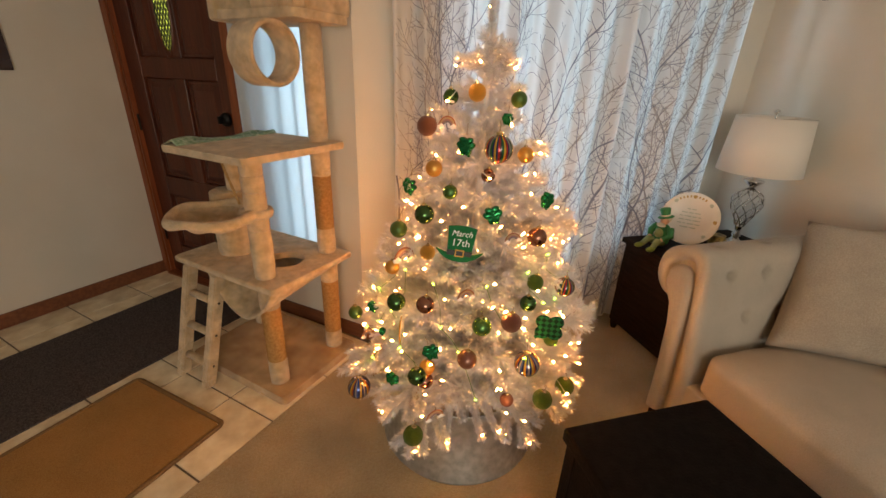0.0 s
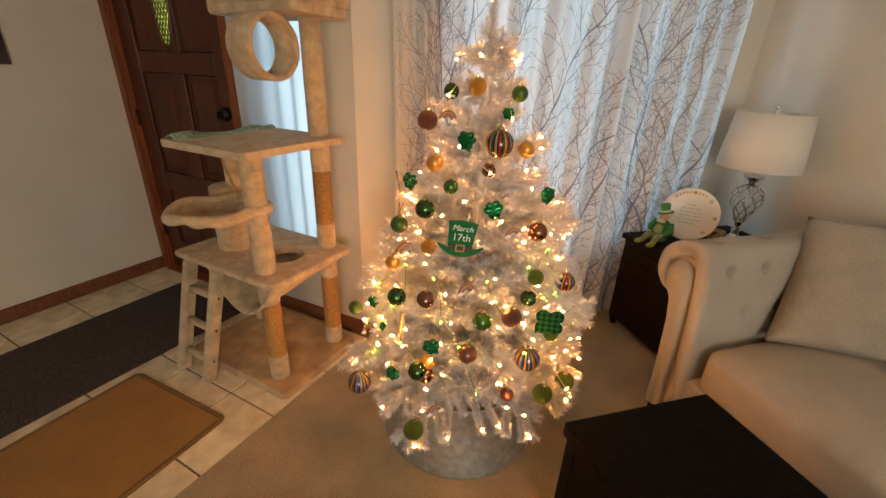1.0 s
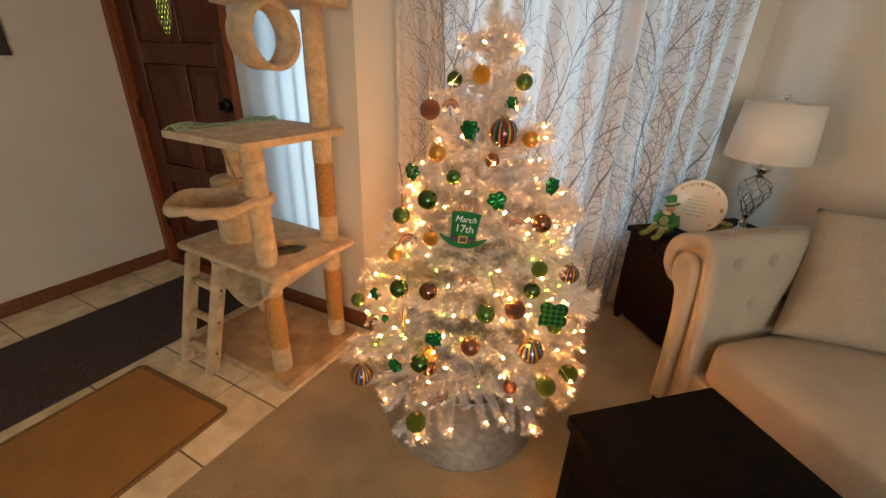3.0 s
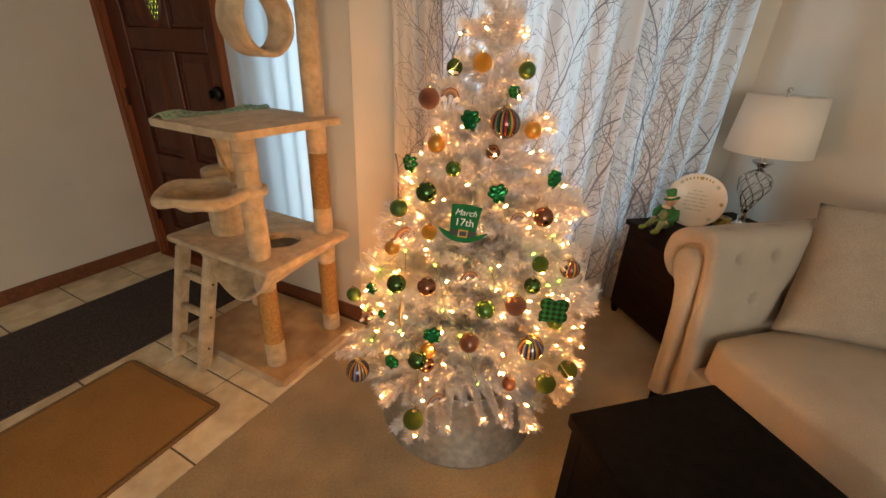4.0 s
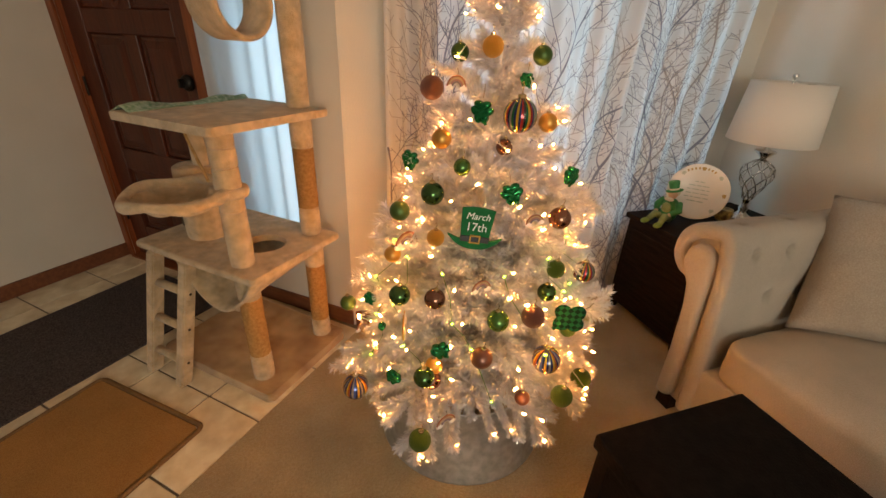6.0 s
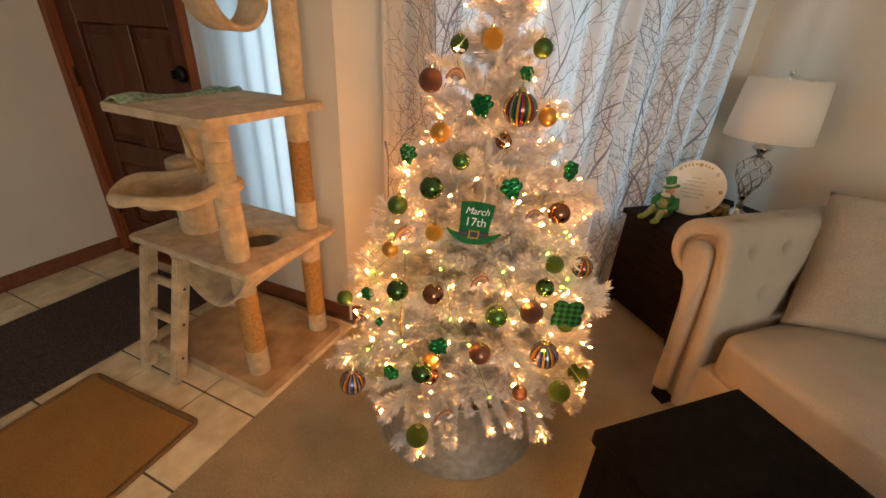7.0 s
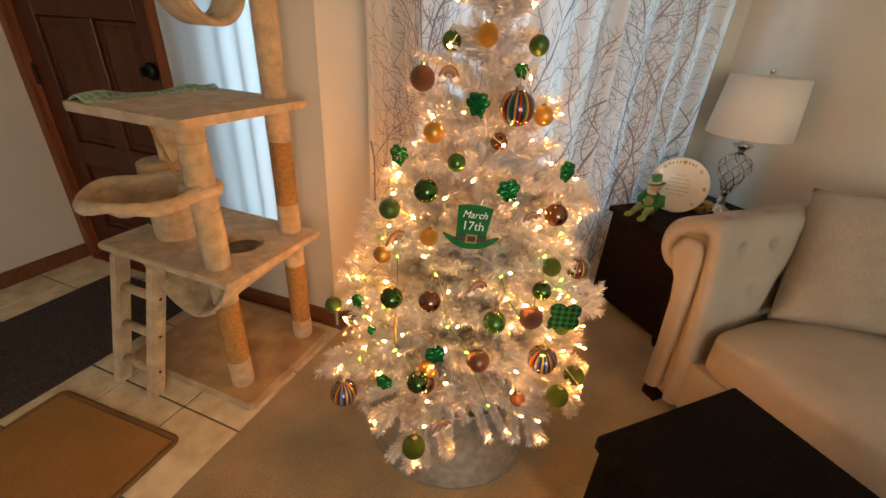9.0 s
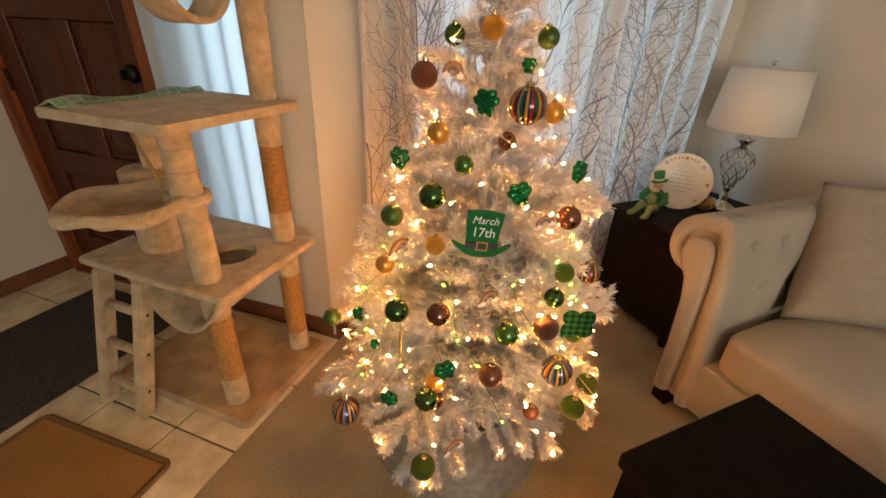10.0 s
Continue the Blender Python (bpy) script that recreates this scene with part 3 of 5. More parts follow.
def shamrock_bm(size, depth, lobes=3):
    """Puffed heart-shaped leaves round a centre with a stalk; it faces minus y."""
    bm = bmesh.new()
    for k in range(lobes):
        a = radians(90 + 360 * k / lobes if lobes == 3 else 45 + 90 * k)
        n = 22
        rim = []
        for i in range(n):
            t = 2 * math.pi * i / n
            hx, hy = 0.50 * math.sin(t) ** 3, 0.42 * math.cos(t) - 0.16 * math.cos(2 * t) - 0.06 * math.cos(3 * t) + 0.30
            rim.append((hx * size * 0.72, hy * size * 0.62))
        c, s = math.cos(a - math.pi / 2), math.sin(a - math.pi / 2)
        mid = (0, 0.30 * size * 0.62)
        rings = []
        for q, y in ((1.0, 0.0), (0.94, -depth * 0.55), (0.6, -depth * 0.95), (0.12, -depth * 0.7)):
            ring = []
            for px, py in rim:
                u, w = mid[0] + (px - mid[0]) * q, mid[1] + (py - mid[1]) * q
                ring.append(bm.verts.new((u * c - w * s, y, u * s + w * c)))
            rings.append(ring)
        for r0, r1 in zip(rings, rings[1:]):
            for i in range(n):
                bm.faces.new([r0[i], r0[(i + 1) % n], r1[(i + 1) % n], r1[i]])
        bm.faces.new(rings[0]), bm.faces.new(rings[-1])
    return bm


for x, y, z, size, turn, lean in SHAM:
    ob = thing("shamrock_ornament", facing(x, y, z, -turn, 0, lean), "puffed green foil shamrock ornament hanging on the tree", "ornament", "ornaments on the tree")
    part("leaves", shamrock_bm(size, 0.012), M_FOIL, ob, smooth=True)
    part("back", turned(shamrock_bm(size, 0.010), pose(0, 0, 0, 0, 0, 0) @ Matrix.Diagonal((1, -1, 1, 1))), M_FOIL, ob, smooth=True)
    part("stalk", tube([(0, 0, 0), (0.004, 0, -0.25 * size), (0.012, 0, -0.5 * size)], [0.004, 0.003, 0.004], 6), M_FOIL, ob)
    part("loop", tube([(0, 0, 0.5 * size), (0.002, 0, 0.8 * size), (0, 0.004, 1.0 * size)], 0.0008, 4), M_CAP, ob)

# the large plaid shamrock
M_PLAID, _n, _l, _p = nodes_of("green_black_plaid")
_co = _n.new("ShaderNodeTexCoord")
_ck = _n.new("ShaderNodeTexChecker")
_ck.inputs["Scale"].default_value = 75
_ck.inputs[1].default_value, _ck.inputs[2].default_value = (0.006, 0.075, 0.024, 1), (0.002, 0.018, 0.008, 1)
_l.new(_co.outputs["Object"], _ck.inputs[0]), _l.new(_ck.outputs[0], _p.inputs["Base Color"])
_p.inputs["Roughness"].default_value, _p.inputs["Specular IOR Level"].default_value = 0.8, 0.1
plaid = thing("shamrock_ornament", facing(0.690, 0.935, 0.652, -26, 0, 44), "large flat green and black checked shamrock ornament on the tree", "ornament", "ornaments on the tree")
part("leaves", shamrock_bm(0.112, 0.005, 4), M_PLAID, plaid)
part("stalk", box(-0.006, -0.004, -0.060, 0.006, 0.0, -0.01, 0.001), M_PLAID, plaid)
part("loop", tube([(0, 0, 0.045), (0.002, 0, 0.07), (0, 0.004, 0.085)], 0.0008, 4), M_CAP, plaid)

# rainbows with cloud ends
M_CLOUD = surface("white_glitter_cloud", (0.75, 0.73, 0.7), (0.85, 0.83, 0.8), 200, 0.6, bump=0.4, bump_scale=500)
ARCS = [surface("arc_" + nm, tuple(v * 0.6 for v in c), tuple(v * 0.75 for v in c), 50, 0.5) for nm, c in (("clay", (0.40, 0.16, 0.08)), ("sand", (0.55, 0.40, 0.22)), ("rose", (0.40, 0.22, 0.20)), ("slate", (0.22, 0.20, 0.24)))]


def rainbow(x, y, z, r, turn=0.0, lean=0.0):
    ob = thing("rainbow_ornament", facing(x, y, z, turn, 0, lean), "small muted rainbow ornament with white cloud ends on the tree", "ornament", "ornaments on the tree")
    for k, mt in enumerate(ARCS):
        rr = r * (1 - 0.17 * k)
        part("arc", tube([(rr * math.cos(t), 0, rr * math.sin(t)) for t in [math.pi * i / 14 for i in range(15)]], r * 0.088, 6), mt, ob, smooth=True)
    for s in (-1, 1):
        bm = bmesh.new()
        for dx, dz, q in ((0, 0, 0.26), (0.2, -0.03, 0.2), (-0.2, -0.03, 0.2), (0.03, 0.14, 0.18)):
            own = bmesh.new()
            bmesh.ops.create_uvsphere(own, u_segments=10, v_segments=7, radius=q * r)
            merged(bm, turned(own, Matrix.Translation((s * 0.74 * r + dx * r, -0.02 * r, dz * r)) @ Matrix.Diagonal((1, 0.6, 1, 1))))
        part("cloud", bm, M_CLOUD, ob, smooth=True)
    part("loop", tube([(0, 0, r), (0.002, 0, r * 1.3), (0, 0.004, r * 1.6)], 0.0007, 4), M_CAP, ob)


for x, y, z, r, turn, lean in ((0.384, 1.175, 1.255, 0.029, 15, 4), (0.535, 0.955, 0.960, 0.023, -5, -12), (0.395, 0.935, 0.795, 0.027, 10, 0), (0.290, 0.850, 0.440, 0.028, 15, 0), (0.246, 1.130, 0.845, 0.040, 30, 10), (0.133, 1.300, 0.450, 0.030, 40, 20)):
    rainbow(x, y, z, r, turn, lean)

# oval plaque seen from its edge
plaque = thing("plaque_ornament", facing(0.227, 1.070, 0.616, 70, 0, -12), "white oval plaque ornament with a gold rim on the tree", "ornament", "ornaments on the tree")
part("plate", turned(lathe([(0.0, -0.003), (0.034, -0.003), (0.034, 0.003), (0.0, 0.003)], 28), pose(0, 0, 0, 90) @ Matrix.Diagonal((1, 1.55, 1, 1))), M_CLOUD, plaque)
part("rim", tube([(0.034 * math.cos(t), 0, 0.0527 * math.sin(t)) for t in [2 * math.pi * k / 28 for k in range(28)]], 0.003, 6, closed=True), M_ORN["gold"], plaque)

# ---- the hat sign ----
M_HAT = surface("hat_green_board", (0.010, 0.115, 0.035), (0.016, 0.145, 0.045), 40, 0.7, spec=0.12)
M_HATBAND = surface("hat_black_band", (0.012, 0.014, 0.012), (0.02, 0.022, 0.02), 40, 0.5)
M_WHITEINK = surface("white_lettering", (0.78, 0.80, 0.76), (0.82, 0.84, 0.8), 30, 0.6)


def board(outline, y0, y1, bm=None):
    own = slab(outline, -y1, -y0, 0.0008, 1)
    return merged(bm, turned(own, pose(0, 0, 0, 90)))


def words(text, size, parent, m, material, slant=0.0):
    cu = bpy.data.curves.new("lettering", "FONT")
    cu.body, cu.size, cu.align_x, cu.align_y, cu.extrude = text, size, "CENTER", "CENTER", size * 0.01
    cu.shear = slant
    tmp = new("lettering", cu)
    me = bpy.data.meshes.new_from_object(tmp.evaluated_get(bpy.context.evaluated_depsgraph_get()))
    bpy.data.objects.remove(tmp)
    me.materials.clear()
    me.materials.append(material)
    return shared("lettering", me, parent, m)


hat = thing("hat_ornament", facing(0.377, 0.960, 0.958, -16, -6, 6) @ Matrix.Scale(1.08, 4), "flat green top hat sign with white lettering on the tree", "ornament", "ornaments on the tree")
part("crown", board([(-0.032, -0.028), (0.032, -0.028), (0.038, 0.045), (0.013, 0.049), (-0.013, 0.049), (-0.038, 0.045)], 0.0, 0.005), M_HAT, hat)
brim = [(-0.062 + 0.124 * k / 12, -0.040 + 0.020 * abs(k / 6 - 1) ** 2.2) for k in range(13)]
part("brim", board([(x, z - 0.009 + 0.009 * abs(x / 0.062) ** 3) for x, z in brim] + [(x, z + 0.009 - 0.006 * abs(x / 0.062) ** 3) for x, z in brim[::-1]], -0.002, 0.006), M_HAT, hat)
part("band", board([(-0.0325, -0.0315), (0.0325, -0.0315), (0.0335, -0.018), (-0.0335, -0.018)], -0.0035, 0.004), M_HATBAND, hat)
buckle = board([(-0.012, -0.034), (-0.009, -0.034), (-0.009, -0.015), (-0.012, -0.015)], -0.0055, 0.0)
for q in ([(0.009, -0.034), (0.012, -0.034), (0.012, -0.015), (0.009, -0.015)], [(-0.009, -0.034), (0.009, -0.034), (0.009, -0.031), (-0.009, -0.031)], [(-0.009, -0.018), (0.009, -0.018), (0.009, -0.015), (-0.009, -0.015)]):
    board(q, -0.0055, 0.0, buckle)
part("buckle", buckle, M_ORN["gold"], hat, "gold buckle")
words("March", 0.0215, hat, pose(0.0, -0.0015, 0.028, 90, 0, 0), M_WHITEINK, 0.25)
words("17th", 0.027, hat, pose(0.0, -0.0015, 0.003, 90, 0, 0), M_WHITEINK)
part("loop", tube([(0.008, 0.002, 0.046), (0.012, 0.003, 0.062), (0.008, 0.006, 0.072)], 0.0008, 4), M_CAP, hat)


# ---- curtains and windows ----
M_CURTAIN, _n, _l, _p = nodes_of("printed_curtain_cloth")
_co = _n.new("ShaderNodeTexCoord")
_no = _n.new("ShaderNodeTexNoise")
_no.inputs["Scale"].default_value = 6
_rp = _n.new("ShaderNodeValToRGB")
_rp.color_ramp.elements[0].color, _rp.color_ramp.elements[1].color = (0.62, 0.61, 0.60, 1), (0.69, 0.68, 0.67, 1)
_l.new(_co.outputs["Object"], _no.inputs[0]), _l.new(_no.outputs[0], _rp.inputs[0]), _l.new(_rp.outputs[0], _p.inputs["Base Color"])
_p.inputs["Roughness"].default_value = 0.75
_tr = _n.new("ShaderNodeBsdfTranslucent")
_tr.inputs[0].default_value = (0.74, 0.78, 0.80, 1)
_mx = _n.new("ShaderNodeMixShader")
_mx.inputs[0].default_value = 0.42
_l.new(_p.outputs[0], _mx.inputs[1]), _l.new(_tr.outputs[0], _mx.inputs[2]), _l.new(_mx.outputs[0], _n["Material Output"].inputs[0])
M_SHEER = M_CURTAIN.copy()
M_SHEER.name = "white_sheer"
M_SHEER.node_tree.nodes["Mix Shader"].inputs[0].default_value = 0.62
M_PRINT = surface("grey_branch_print", (0.17, 0.18, 0.235), (0.25, 0.26, 0.32), 12, 0.8)
M_PRINT_PALE = surface("pale_grey_branch_print", (0.30, 0.28, 0.28), (0.40, 0.38, 0.37), 12, 0.8)


def folds(u, ph):
    """Depth of the cloth at u metres along its width: wide soft pleats of uneven breadth."""
    q = 2 * math.pi * u / 0.172 + ph + 1.5 * math.sin(4.3 * u + ph) + 0.5 * math.sin(11.0 * u)
    return 0.031 * math.sin(q + 0.35 * math.sin(q)) + 0.007 * math.sin(2 * math.pi * u / 0.066 + 2 * ph) + 0.012 * math.sin(2 * math.pi * u / 0.47 + ph)


def curtain(x0, x1, y, z0, z1, ph, seed, label, material, printed=True, calm=1.0):
    rng = random.Random(seed)
    ob = thing("curtain", Matrix.Identity(4), label, "curtain", "window curtains")

    def at(u, z, off=0.0):
        s = (z - z0) / (z1 - z0)
        sway = 0.018 * math.sin(3 * u + 2.2 * s + ph) * (1 - s)
        q = x0 + u + sway + 0.01 * math.sin(9 * u + 3 * s)
        return Vector((q, y - calm * (0.72 + 0.28 * (1 - s)) * folds(u, ph) - off, z))
    wide = x1 - x0
    nu, nz = int(wide / 0.007), 30
    bm = bmesh.new()
    grid = [[bm.verts.new(at(wide * i / nu, z0 + (z1 - z0) * k / nz)) for i in range(nu + 1)] for k in range(nz + 1)]
    for k in range(nz):
        for i in range(nu):
            bm.faces.new([grid[k][i], grid[k][i + 1], grid[k + 1][i + 1], grid[k + 1][i]])
    part("cloth", bm, material, ob, smooth=True, recalc=False)
    if printed:
        def ribbon(bm, path, widths, off):
            rows = []
            for i, (u, z) in enumerate(path):
                a, b = path[max(0, i - 1)], path[min(len(path) - 1, i + 1)]
                dx, dz = b[0] - a[0], b[1] - a[1]
                d = math.hypot(dx, dz) or 1
                nx, nz_ = -dz / d * widths[i], dx / d * widths[i]
                rows.append([bm.verts.new(at(min(wide, max(0, u + s * nx)), min(z1, max(z0, z + s * nz_)), off)) for s in (-1, 0, 1)])
            for p, q in zip(rows, rows[1:]):
                for k in (0, 1):
                    bm.faces.new([p[k], p[k + 1], q[k + 1], q[k]])

        def grow(bm, u, z, ang, far, w, depth, off):
            """A stem that bends back to the upright, with shorter stems leaving it to both sides in turn."""
            path, widths, home = [(u, z)], [w], 0.18 * ang
            steps = max(4, int(far / 0.014))
            side, wait, drift = rng.choice((-1, 1)), rng.uniform(0.02, 0.07), 0.0
            for i in range(steps):
                drift = 0.86 * drift + rng.uniform(-0.05, 0.05) * (0.6 if depth == 3 else 1.0)
                ang += drift + 0.075 * (home - ang)
                u, z = u + math.sin(ang) * far / steps, z + math.cos(ang) * far / steps
                if not (0.004 < u < wide - 0.004 and z0 + 0.01 < z < z1 - 0.01):
                    break
                path.append((u, z))
                widths.append(max(0.0010, w * (1 - (0.55 if depth == 3 else 0.80) * (i + 1) / steps)))
                wait -= far / steps
                if depth and wait < 0:
                    side, wait = -side, rng.uniform(0.045, 0.085) * (0.45, 0.60, 1.0)[depth - 1]
                    left = far * (1 - (i + 1) / steps)
                    grow(bm, u, z, ang + side * rng.uniform(0.60, 1.00), min(0.6 * left + 0.02, (0.04, 0.13, 0.40)[depth - 1]) * rng.uniform(0.65, 1.0), widths[-1] * 0.60, depth - 1, off)
            if len(path) > 1:
                ribbon(bm, path, widths, off)
        for name, material, off, thick, step, say in (("pale_branch_print", M_PRINT_PALE, 0.0008, 0.0038, 0.19, "pale grey bare-branch print"), ("branch_print", M_PRINT, 0.0014, 0.0050, 0.145, "grey bare-branch print")):
            bm = bmesh.new()
            u = rng.uniform(0.02, 0.14)
            while u < wide:
                grow(bm, min(wide - 0.01, max(0.01, u)), z0 + 0.015, rng.uniform(-0.12, 0.12), 2.4, thick, 3, off)
                u += step * rng.uniform(0.8, 1.2)
            part(name, bm, material, ob, say, recalc=False)
    return ob


curtain(0.305, 0.78, 1.825, 0.02, 2.30, 0.3, 11, "white curtain with grey bare-branch print, drawn across the window", M_CURTAIN)
curtain(0.76, 1.47, 1.815, 0.02, 2.30, 1.9, 12, "white curtain with grey bare-branch print behind the tree", M_CURTAIN)
curtain(1.45, 2.165, 1.825, 0.02, 2.30, 3.2, 13, "white branch-print curtain hanging beside the lamp, backlit", M_CURTAIN)
rod = thing("curtain_rod", Matrix.Identity(4), "brushed metal curtain rod above the window", "curtain rod")
part("pole", tube([(0.24, 1.83, 2.315), (2.22, 1.83, 2.315)], 0.012, 10), M_CHROME, rod)
for x in (0.30, 1.22, 2.16):
    part("bracket", box(x - 0.008, 1.815, 2.30, x + 0.008, WIN_Y, 2.33, 0.002), M_CHROME, rod)

M_FRAME = surface("white_window_frame", (0.72, 0.71, 0.68), (0.78, 0.77, 0.74), 5, 0.5)
M_GLASS, _n, _l, _p = nodes_of("window_glass")
_p.inputs["Transmission Weight"].default_value, _p.inputs["Roughness"].default_value, _p.inputs["IOR"].default_value = 1.0, 0.0, 1.45


def window(name, x0, x1, z0, z1, m, label, mullions=1):
    ob = thing(name, m, label, "window", kind="structure")
    w = 0.045
    for nm, b in (("frame_side", (x0, 0.03, z0, x0 + w, 0.09, z1)), ("frame_side", (x1 - w, 0.03, z0, x1, 0.09, z1)), ("frame_head", (x0 + w, 0.03, z1 - w, x1 - w, 0.09, z1)), ("frame_sill", (x0 + w, 0.03, z0, x1 - w, 0.09, z0 + w))):
        part(nm, box(*b, 0.003, 1), M_FRAME, ob)
    step = (x1 - x0 - 2 * w) / (mullions + 1)
    for k in range(mullions):
        x = x0 + w + step * (k + 1)
        part("mullion", box(x - 0.02, 0.035, z0 + w, x + 0.02, 0.085, z1 - w, 0.003, 1), M_FRAME, ob)
    for k in range(mullions + 1):
        g = part("pane", box(x0 + w + step * k + 0.02 * (k > 0), 0.058, z0 + w, x0 + w + step * (k + 1) - 0.02 * (k < mullions), 0.062, z1 - w), M_GLASS, ob)
        g.visible_shadow = False


window("window_1", 0.452, 2.148, 0.502, 2.148, pose(0, WIN_Y, 0), "white framed window behind the printed curtains")
window("window_2", -0.698, -0.192, 0.472, 2.078, DOORWALL, "tall narrow sidelight window by the front door", 0)
window("window_3", -1.348, 0.748, 0.652, 2.048, pose(0, BACK_Y - 0.14, 0), "wide white framed window at the far end of the room")
sheer = thing("sheer_curtain", DOORWALL, "white sheer curtain over the sidelight by the front door", "curtain", "window curtains")
bm = bmesh.new()
rows = []
for k in range(25):
    z = 0.50 + 1.60 * k / 24
    rows.append([bm.verts.new((-0.715 + 0.53 * i / 60, -0.030 - 0.010 * math.sin(i * 0.46 + 1.7 * math.sin(i * 0.13 + 0.02 * k)) - 0.007 * math.sin(i * 0.19 + k * 0.05), z + (0.012 * math.sin(i * 0.4) if k == 0 else 0))) for i in range(61)])
for a, b in zip(rows, rows[1:]):
    for i in range(60):
        bm.faces.new([a[i], a[i + 1], b[i + 1], b[i]])
part("cloth", bm, M_SHEER, sheer, smooth=True, recalc=False)
part("rod", tube([(-0.74, -0.03, 2.105), (-0.165, -0.03, 2.105)], 0.006, 8), M_FRAME, sheer)


# ---- front door ----
M_LEAD = surface("lead_came", (0.03, 0.03, 0.03), (0.05, 0.05, 0.05), 20, 0.5, 0.6)
M_AMBER, _n, _l, _p = nodes_of("amber_glass")
_p.inputs["Base Color"].default_value = (0.50, 0.42, 0.05, 1)
_p.inputs["Transmission Weight"].default_value, _p.inputs["Roughness"].default_value = 0.9, 0.25
door = thing("door_1", DOORWALL, "closed dark stained wooden front door with raised panels", "door", kind="structure")
DX0, DX1 = -1.715, -0.805
lf = bmesh.new()
for b in ((DX0, 0.0), (DX1 - 0.13, 0.0)):
    box(b[0], 0.030, 0.01, b[0] + 0.13, 0.072, 2.07, 0.003, 1, lf)
for z0, z1 in ((0.01, 0.22), (0.60, 0.72), (1.32, 1.43), (1.94, 2.07)):
    box(DX0 + 0.13, 0.032, z0, DX1 - 0.13, 0.070, z1, 0.003, 1, lf)
for z0, z1 in ((0.22, 0.60), (0.72, 1.32)):
    box(-1.31, 0.032, z0, -1.21, 0.070, z1, 0.003, 1, lf)
part("leaf", lf, M_DOOR, door)


def raised_panel(x0, x1, z0, z1):
    bm = bmesh.new()
    ring = []
    for q, y in ((0.0, 0.052), (0.008, 0.046), (0.022, 0.050), (0.055, 0.036)):
        ring.append([bm.verts.new(c) for c in ((x0 + q, y, z0 + q), (x1 - q, y, z0 + q), (x1 - q, y, z1 - q), (x0 + q, y, z1 - q))])
    for a, b in zip(ring, ring[1:]):
        for i in range(4):
            bm.faces.new([a[i], a[(i + 1) % 4], b[(i + 1) % 4], b[i]])
    bm.faces.new(ring[-1])
    part("panel", bm, M_DOOR, door)


for x0, x1 in ((DX0 + 0.13, -1.31), (-1.21, DX1 - 0.13)):
    raised_panel(x0, x1, 0.22, 0.60), raised_panel(x0, x1, 0.72, 1.32)
raised_panel(DX0 + 0.13, -1.40, 1.43, 1.94), raised_panel(-1.21, DX1 - 0.13, 1.43, 1.94)
OVAL_X, OVAL_Z, OVAL_W, OVAL_H = -1.305, 1.685, 0.066, 0.225
light = part("glass_light", turned(lathe([(0.0, -0.003), (1.0, -0.003), (1.0, 0.003), (0.0, 0.003)], 40), Matrix.Translation((OVAL_X, 0.047, OVAL_Z)) @ Matrix.Diagonal((OVAL_W, 1, OVAL_H, 1)) @ pose(0, 0, 0, 90)), M_AMBER, door, "amber leaded glass")
for slope in (-2.1, 2.1):
    for k in range(-6, 7):
        line = []
        for i in range(81):
            x = OVAL_W * (i / 40 - 1)
            z = slope * x + 0.052 * k
            if (x / OVAL_W) ** 2 + (z / OVAL_H) ** 2 < 0.98:
                line.append((OVAL_X + x, 0.042, OVAL_Z + z))
        if len(line) > 3:
            part("came", tube([line[0], line[-1]], 0.0035, 5), M_LEAD, light)
fr = bmesh.new()
for b in ((-1.405, 1.43, -1.375, 1.94), (-1.235, 1.43, -1.21, 1.94)):
    box(b[0], 0.040, b[1], b[2], 0.06, b[3], 0.003, 1, fr)
rim = [(math.cos(2 * math.pi * i / 48), math.sin(2 * math.pi * i / 48)) for i in range(48)]
rows = []
for q, y in ((1.16, 0.040), (1.10, 0.034), (1.02, 0.034), (0.97, 0.042)):
    rows.append([fr.verts.new((OVAL_X + c * OVAL_W * q, y, OVAL_Z + e * OVAL_H * q)) for c, e in rim])
for a, b in zip(rows, rows[1:]):
    for i in range(48):
        fr.faces.new([a[i], a[(i + 1) % 48], b[(i + 1) % 48], b[i]])
corner = []
for c, e in rim:
    q = 1 / max(abs(c), abs(e))
    corner.append(fr.verts.new((OVAL_X + 0.078 * max(-1, min(1, c * q)), 0.040, OVAL_Z + 0.255 * max(-1, min(1, e * q)))))
for i in range(48):
    fr.faces.new([rows[0][i], rows[0][(i + 1) % 48], corner[(i + 1) % 48], corner[i]])
part("glass_frame", fr, M_DOOR, door)
lock = part("deadbolt", turned(lathe([(0.0, 0.0), (0.038, 0.0), (0.038, 0.012), (0.030, 0.026), (0.016, 0.032), (0.0, 0.034)], 24), pose(-0.905, 0.030, 1.125, 90)), M_BLACKMETAL, door, "black deadbolt", smooth=True)
part("thumb_turn", box(-0.911, -0.028, 1.105, -0.899, -0.003, 1.145, 0.003), M_BLACKMETAL, lock)
knob = part("knob", turned(lathe([(0.0, 0.0), (0.032, 0.0), (0.032, 0.008), (0.012, 0.014), (0.012, 0.035), (0.027, 0.045), (0.029, 0.060), (0.018, 0.070), (0.0, 0.072)], 24), pose(-0.905, 0.030, 0.965, 90)), M_BLACKMETAL, door, "black door knob", smooth=True)
